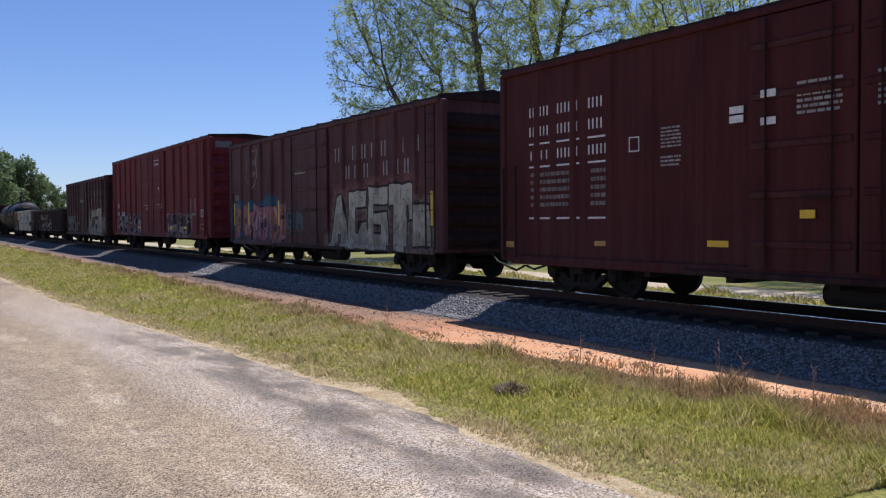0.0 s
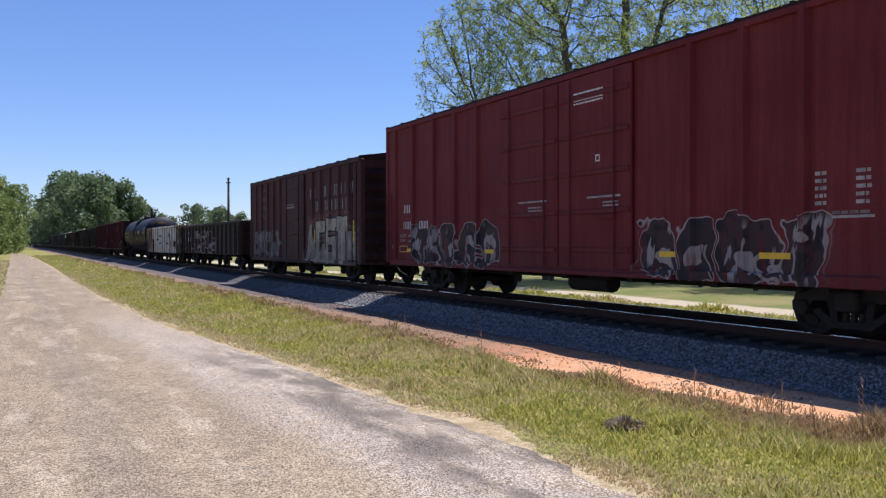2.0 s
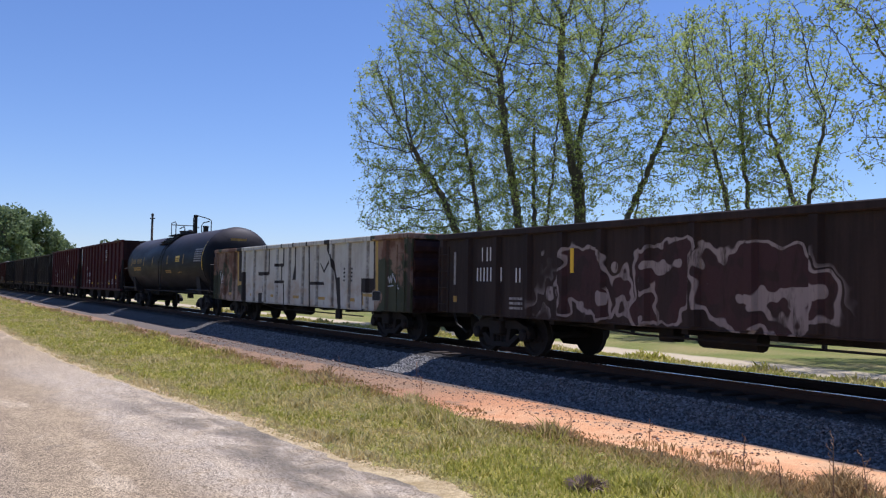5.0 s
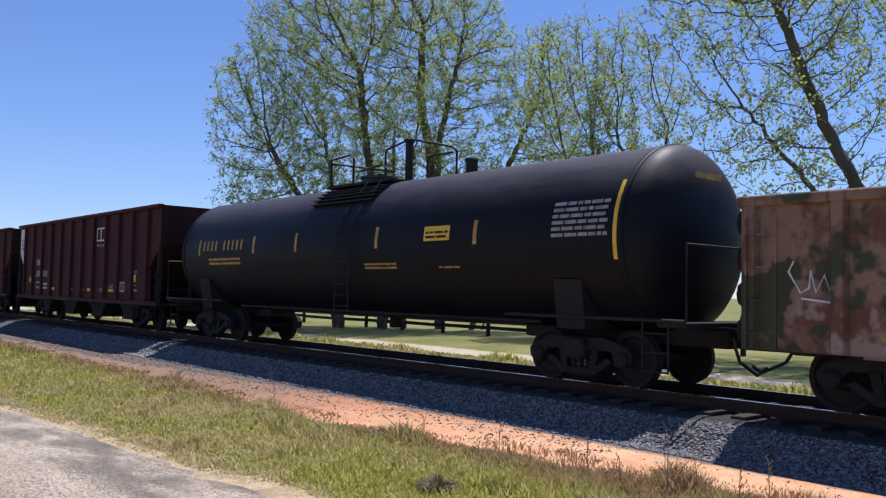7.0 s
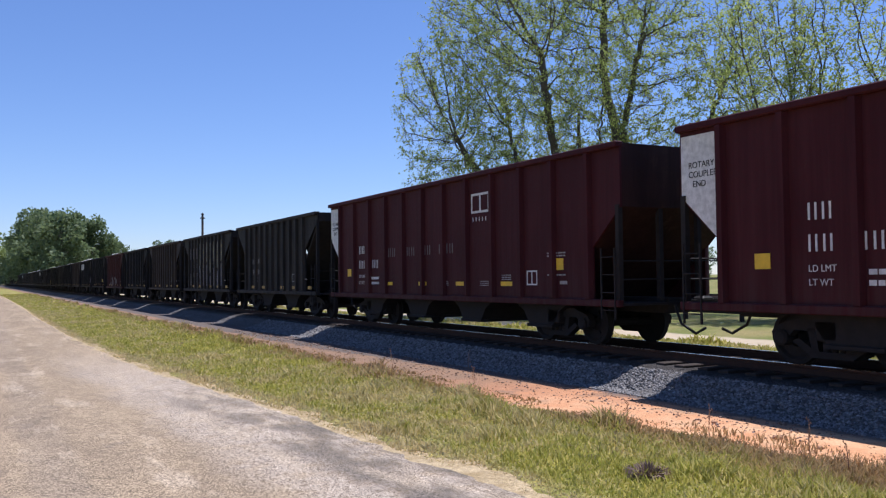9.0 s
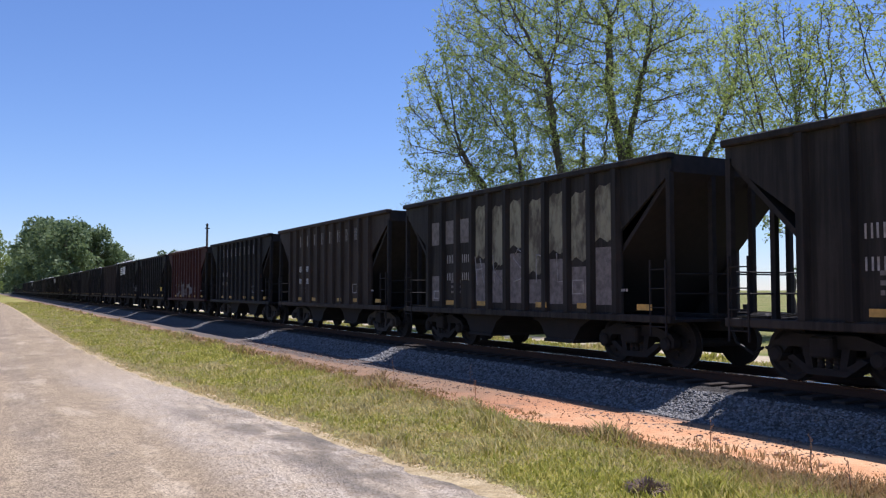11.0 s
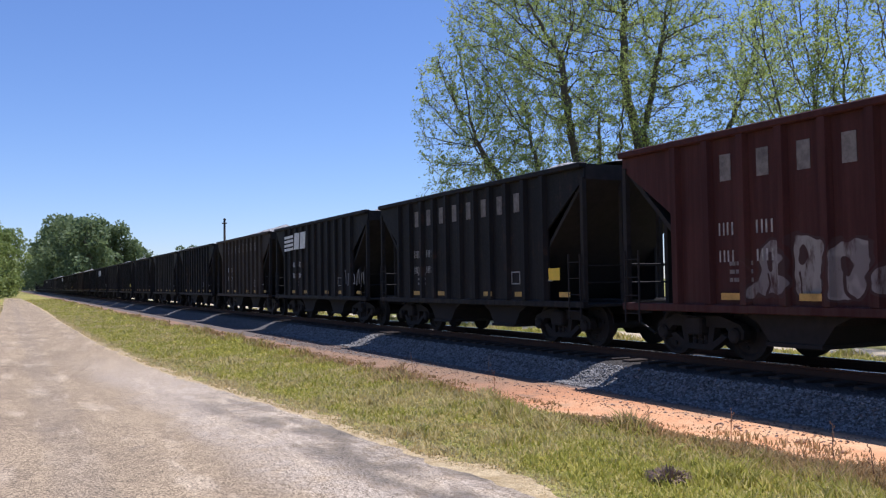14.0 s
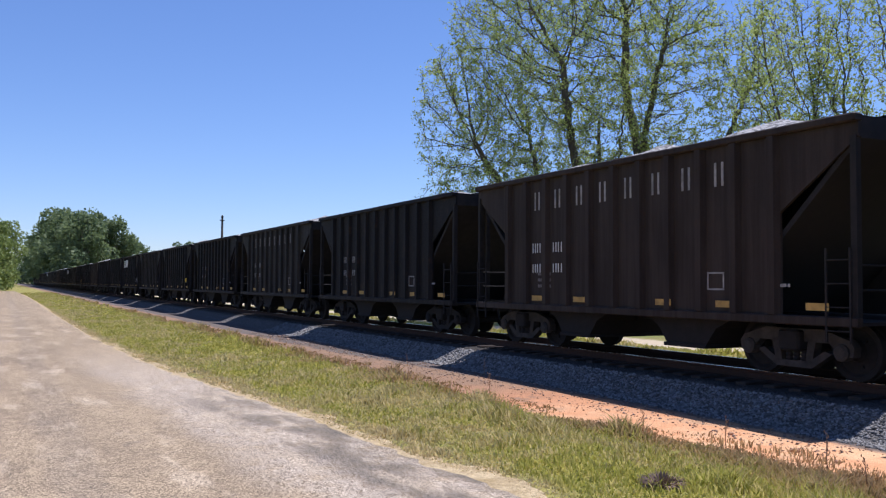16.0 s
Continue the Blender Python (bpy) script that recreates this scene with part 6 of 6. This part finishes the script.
def hopper(label, u0, u1, sill, top, paint, n_posts, inset, load=True, gear="grime", truck_in=1.5, gates=2, post_w=0.11, cut=None):
    """An open hopper: side sheets cut away at the ends over sloped floors, posts, discharge gates, a stone load."""
    h = (u1 - u0) / 2
    e = h - inset                             # where the full-height side ends
    car = tagged(new("hopper_car", None), label, "hopper car", "cars of the goods train")
    low = top - (top - sill) * 0.40
    cut = cut or top - 0.34                   # height at which the end sheet turns into the slope
    if cut < top - 0.5:
        side = [(-e, sill), (e, sill), (e, cut - 0.75), (h, cut), (h, top), (-h, top), (-h, cut), (-e, cut - 0.75)]
    else:
        side = [(-e, sill), (e, sill), (e, low - 0.15), (e + inset * 0.25, low + 0.1), (h, top - 0.32), (h, top), (-h, top), (-h, top - 0.32), (-e - inset * 0.25, low + 0.1), (-e, low - 0.15)]
    for sx in (-1, 1):
        a, b = sorted((sx * 1.47, sx * 1.52))
        part("side_sheet", Solid().prism(side, "x", a, b), paint, car)
        a, b = sorted((sx * 1.44, sx * 1.63))
        part("top_chord", Solid().box(a, b, -h - 0.02, h + 0.02, top - 0.11, top + 0.01, 0.02), paint, car)
        a, b = sorted((sx * 1.46, sx * 1.60))
        part("side_sill", Solid().box(a, b, -h, h, sill - 0.12, sill + 0.02, 0.015), paint, car)
    part("hopper_floor", Solid().box(-1.46, 1.46, -e, e, sill - 0.10, sill - 0.06), GRIME_AND_SHADE, car)
    for k in range(n_posts):
        side_posts(car, -e + post_w + 2 * (e - post_w) * k / (n_posts - 1), post_w, post_w * 0.6, 0.095, sill + 0.02, top - 0.11, paint)
    for sgn in (-1, 1):
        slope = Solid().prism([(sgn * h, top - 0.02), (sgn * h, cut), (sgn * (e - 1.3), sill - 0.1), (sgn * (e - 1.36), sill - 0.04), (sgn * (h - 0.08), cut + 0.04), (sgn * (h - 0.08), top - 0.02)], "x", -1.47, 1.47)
        # the dark slope colour carries the shade of the cut-away end
        part("end_slope", slope, END_RUST if paint is HOP_CN else GRIME_AND_SHADE, car, "sloped end sheet")
        cage = Solid()
        for x in (-1.5, -0.5, 0.5, 1.5):
            cage.box(x - 0.05, x + 0.05, *sorted((sgn * (h - 0.12), sgn * (h - 0.02))), sill - 0.02, cut + 0.04)
        cage.box(-1.5, 1.5, *sorted((sgn * e, sgn * h)), sill - 0.1, sill - 0.05)
        cage.tube([(-1.52, sgn * (h - 0.06), sill + 0.75), (1.52, sgn * (h - 0.06), sill + 0.75)], 0.016, 5)
        cage.tube([(-1.52, sgn * (h - 0.06), sill + 0.4), (1.52, sgn * (h - 0.06), sill + 0.4)], 0.016, 5)
        part("end_frame", cage, GRIME_AND_SHADE, car)
        part("end_ladder", ladder(sgn * (h - 0.30), sill - 0.35, sill + 1.0, -1.56, 0.4, 4), GRIME_AND_SHADE, car)
    wheel = Solid().lathe([(h - 0.3, 0.28), (h - 0.28, 0.3), (h - 0.26, 0.28)], "y", 16)
    wheel.v = [(a + 0.9, b, q + sill + 1.0) for a, b, q in wheel.v]
    part("brake_wheel", wheel, STEEL, car)
    w = 2 * (e - 0.7) / gates
    for k in range(gates):
        y = -(e - 0.7) + w * (k + 0.5)
        chute = Solid().prism([(y - w * 0.40, sill), (y + w * 0.40, sill), (y + w * 0.22, sill - 0.28), (y + w * 0.14, 0.34), (y - w * 0.14, 0.34), (y - w * 0.22, sill - 0.28)], "x", -1.25, 1.25)
        chute.box(-1.3, 1.3, y - w * 0.16, y + w * 0.16, 0.32, 0.39, 0.01)
        part("discharge_gate", chute, GRIME_AND_SHADE, car)
    part("underframe", Solid().box(-0.3, 0.3, -h + 0.1, h - 0.1, 0.68, 0.98, 0.02), GRIME_AND_SHADE, car)
    if load:
        s, ny, nx = Solid(), 34, 9
        q = random.Random(int(u0))
        piles = [(-h * 0.5, q.uniform(0.1, 0.4)), (h * 0.05, q.uniform(0.15, 0.42)), (h * 0.55, q.uniform(0.1, 0.4))]
        heap = 0.32 if u0 > 215 else -0.1
        if u0 < 215:
            piles = []
        for j in range(ny):
            y = -h + 0.1 + (2 * h - 0.2) * j / (ny - 1)
            for i in range(nx):
                x = -1.45 + 2.9 * i / (nx - 1)
                z = top - 0.10 + heap * (1 - abs(x) / 1.45)
                for py, ph in piles:
                    z = max(z, top + ph + 0.12 - 0.2 * abs(y - py) - 0.3 * abs(x))
                s.v.append((x, y, min(z, top + 0.5) + 0.06 * noise.noise((x * 3 + u0, y * 3, 0))))
        s.f = [(j * nx + i, j * nx + i + 1, (j + 1) * nx + i + 1, (j + 1) * nx + i) for j in range(ny - 1) for i in range(nx - 1)]
        part("stone_load", s, STONELOAD, car, "heaped pale crushed stone", True)
    truck(car, -h + truck_in, gear)
    truck(car, h - truck_in, gear)
    couplers(car, h, 0.62)
    return car


def worm_mark(y, z, w, h, mat, car):
    """A company mark as one plain hollow frame with a bar through it."""
    part("company_mark", ring(y - w, y, z, z + h, 0.055), mat, car, "white company mark")
    part("company_mark", plate(y - w * 0.54, y - w * 0.46, z + 0.054, z + h - 0.054), mat, car, "white company mark")


def rotary_hopper(u0, u1):
    c = seat(hopper("maroon ribbed steel hopper car with white end panel and yellow plates", u0, u1, 0.95, 3.96, HOP_CN, 12, 0.85, load=False, truck_in=2.6, gates=4, post_w=0.09, cut=2.73), u0, u1)
    h = (u1 - u0) / 2
    part("end_panel", Solid().prism([(h - 0.03, 3.78), (h - 0.03, 2.75), (h - 0.85, 2.0), (h - 0.85, 3.78)], "x", -1.525, -1.521), WHITE, c, "white painted end panel")
    for k, words in enumerate(("ROTARY", "COUPLER", "END")):
        writing(words, 0.15, h - 0.2 - 0.03 * (k == 2) * 3, 3.22 - 0.16 * k, BLACKLET, c, -1.528)
    worm_mark(-2.02, 2.98, 0.84, 0.48, WHITE, c)
    letters(c, WHITE, -2.05, 2.78, 2.88, [.1] * 6, 0.05)
    letters(c, WHITE, 5.12, 2.2, 2.45, [.18, .18], 0.06)
    letters(c, WHITE, 5.12, 1.74, 1.99, [.18, .18, -.22, .18, .18, .18], 0.07)
    writing("LD LMT", 0.14, 5.12, 1.45, WHITE, c)
    writing("LT WT", 0.14, 5.12, 1.25, WHITE, c)
    small_print(c, WHITE, 3.6, 4.15, 1.25, 1.55, 2)
    for y in (2.86, 0.68, -1.44, -3.58):
        part("reflector", plate(y - 0.24, y + 0.24, 1.22, 1.32), YELLOW, c)
    for y in (-0.6, -2.6, -3.58):
        small_print(c, FADED, y - 0.2, y + 0.2, 1.36 if y == -3.58 else 1.22, 1.5 if y == -3.58 else 1.36, 3)
    part("mark_frame", ring(-4.82, -4.42, 1.24, 1.56, 0.03), WHITE, c)
    part("mark_frame", plate(-4.635, -4.605, 1.27, 1.53), WHITE, c)
    part("warning_plate", plate(-5.78, -5.3, 1.56, 1.80), YELLOW, c)
    part("warning_plate", plate(5.8, 6.1, 1.50, 1.74), YELLOW, c)
    small_print(c, FADED, -5.85, -5.2, 1.84, 1.96, 2)
    small_print(c, FADED, -5.85, -5.2, 1.44, 1.50, 1)
    part("fine_print", plate(-5.9, -5.65, 1.26, 1.33), FADED, c)
    return c


rotary_hopper(126.6, 141.95)
c = rotary_hopper(143.55, 158.75)
letters(c, PALE, 3.2, 2.05, 2.3, [.2, .2, .2, -.3, .2, .2, .2, -.3, .2, .2, -.3, .2, .2, .2], 0.09)


def stone_hopper(kind, u0, mark=None):
    """One of the long string of stone hoppers."""
    paint, label, gear = kind
    c = seat(hopper(label, u0, u0 + 10.8, 0.96, 3.84, paint, 11, 1.38, gear=gear, gates=2), u0, u0 + 10.8)
    for y in (2.62, 1.05, -1.47, -2.95, -4.75):
        part("reflector", plate(y - 0.2, y + 0.2, 1.06, 1.17, -1.604), DULLYEL, c)
    part("mark_frame", ring(-2.86, -2.48, 1.34, 1.64, 0.028), FADED, c)
    small_print(c, FADED, -4.2, -3.9, 1.4, 1.5, 1)
    if mark == "name":
        for k in range(8):
            letters(c, FADED, 2.86 - 0.785 * k, 3.07, 3.47, [.25], 0)
    if mark == "stripes":
        for k in range(4):
            part("company_mark", Solid().prism([(3.85, 2.80 + 0.17 * k), (2.62, 2.83 + 0.17 * k), (2.62, 2.94 + 0.17 * k), (3.85, 2.91 + 0.17 * k)], "x", -1.622, -1.617), WHITE, c, "white slanted stripe")
        for a, b in ((2.5, 1.85), (1.7, 1.05)):
            part("company_mark", Solid().prism([(a, 2.84), (b, 2.84), (b - 0.1, 3.5), (a - 0.1, 3.5)], "x", -1.622, -1.617), WHITE, c, "white block mark")
        for k in range(5):
            y = -3.1 - 0.42 * k
            part("scrawl", Solid().tube([(-1.527, y, 1.3 + 0.05 * (k % 2)), (-1.527, y - 0.06, 1.75), (-1.527, y - 0.2, 1.9 - 0.1 * (k % 3)), (-1.527, y - 0.24, 1.4)], 0.016, 5), FADED, c, "pale scrawl")
    if mark == "blocks":
        for k in range(8):
            part("patch", plate(2.62 - 0.785 * k, 2.86 - 0.785 * k, 3.02, 3.46), PALE, c)
    if mark == "panels":
        for k in range(10):
            y = 3.52 - 0.782 * k
            if k < 3:
                part("patch", Solid().box(-1.5255, -1.521, y - 0.26, y + 0.26, 2.62, 3.22), PALE, c, "dull grey overpainted panel")
            else:
                top, low = 3.42 + 0.06 * (k % 2), (2.02, 2.38, 1.78, 2.2)[k % 4]
                edge = [(y - 0.27, low + 0.05), (y - 0.1, low - 0.03), (y + 0.12, low + 0.08), (y + 0.27, low), (y + 0.26, top - 0.1), (y + 0.12, top), (y - 0.05, top - 0.04), (y - 0.26, top + 0.03)]
                part("patch", Solid().prism(edge, "x", -1.5255, -1.521), PATCH, c, "grey overpainted panel")
                part("patch", Solid().box(-1.5255, -1.521, y - 0.26, y + 0.26, 1.14, low - 0.12), PALE, c, "dull brown-grey overpainted panel")
        part("patch", Solid().box(-1.5255, -1.521, 3.26, 3.76, 1.14, 1.8), PALE, c, "dull brown-grey overpainted panel")
        part("mark_frame", ring(3.34, 3.66, 1.2, 1.42, 0.03, -1.53), FADED, c)
        for run in ([(1.46, 2.25), (1.36, 1.55)], [(1.22, 2.2), (1.02, 1.55)], [(1.42, 1.92), (1.1, 1.95)],
                    [(0.62, 2.25), (0.55, 1.6)], [(0.35, 2.05), (0.57, 1.88), (0.2, 1.6)],
                    [(-0.68, 2.25), (-0.45, 2.35), (-0.28, 2.15), (-0.62, 1.9), (-0.66, 1.7), (-0.3, 1.62)], [(-1.2, 2.2), (-1.2, 1.6)], [(-1.2, 2.2), (-1.5, 2.15)], [(-1.95, 2.2), (-2.0, 1.6), (-2.3, 1.62)]):
            part("scrawl", Solid().tube([(-1.53, a, b) for a, b in run], [0.014] * len(run), 5), FADED, c, "thin white scrawl")
    pale = WHITE if kind is KIND_BROWN or mark == "stripes" else FADED
    letters(c, pale, 2.93, 2.12, 2.33, [.15, .16, -.40, .16, .17], 0.03)
    letters(c, pale, 2.93, 1.68, 1.87, [.15, .16, -.40, .16, .17], 0.03)
    small_print(c, PALE, 2.2, 2.7, 1.35, 1.75, 3)
    return c


KIND_BROWN = (HOP_BROWN, "dusty brown ribbed hopper car heaped with pale stone", "dust")
KIND_DARK = (HOP_DARK, "sooty black ribbed hopper car heaped with pale stone", "grime")
KIND_DARKD = (HOP_DARK, "sooty black ribbed hopper car with dusty trucks and pale stone", "dust")
KIND_RED = (HOP_RED, "rust-red ribbed hopper car with white graffiti and stone load", "grime")
KIND_PATCH = (HOP_PATCH, "black hopper car with grey overpainted side panels", "grime")
first = [(160.1, KIND_PATCH, None), (172.15, KIND_PATCH, "panels"), (184.1, KIND_BROWN, "name"), (196.15, KIND_DARKD, "name"), (208.25, KIND_RED, "blocks"), (220.3, KIND_DARK, "blocks"), (232.25, KIND_DARK, "stripes"), (244.05, KIND_BROWN, "name"), (256.1, KIND_DARK, None), (268.1, KIND_PATCH, "name")]
made = {}
for u, kind, mark in first:
    made[u] = stone_hopper(kind, u, mark)
part("placard", plate(-4.62, -4.2, 1.42, 1.68, -1.63), YELLOW, made[220.3], "yellow placard")


def rest_of_train():
    """The string goes on in the same few liveries as far as one sees."""
    order = [256.1, 220.3, 268.1, 232.25, 196.15, 256.1, 244.05]
    for k in range(28):
        u = 280.15 + 12.04 * k
        src = made[order[k % len(order)]]
        copy = copy_thing(src, pose(TRACK_X, u + 5.4, RAIL_Z))
        train.append((copy, u + 5.4))


rest_of_train()


def motions():
    """The whole train rolls by together, gathering a little speed, and the wheels turn under the nearer cars."""
    times = [0.5 * k for k in range(33)]
    for car, u in train:
        walk(car, [(t, pose(TRACK_X, u - travelled(t), RAIL_Z)) for t in times])
    for ws, y in spinning:
        walk(ws, [(k / FPS, pose(0, y, WHEEL_R, math.degrees(travelled(k / FPS) / WHEEL_R) % 360)) for k in range(16 * FPS + 1)])


motions()
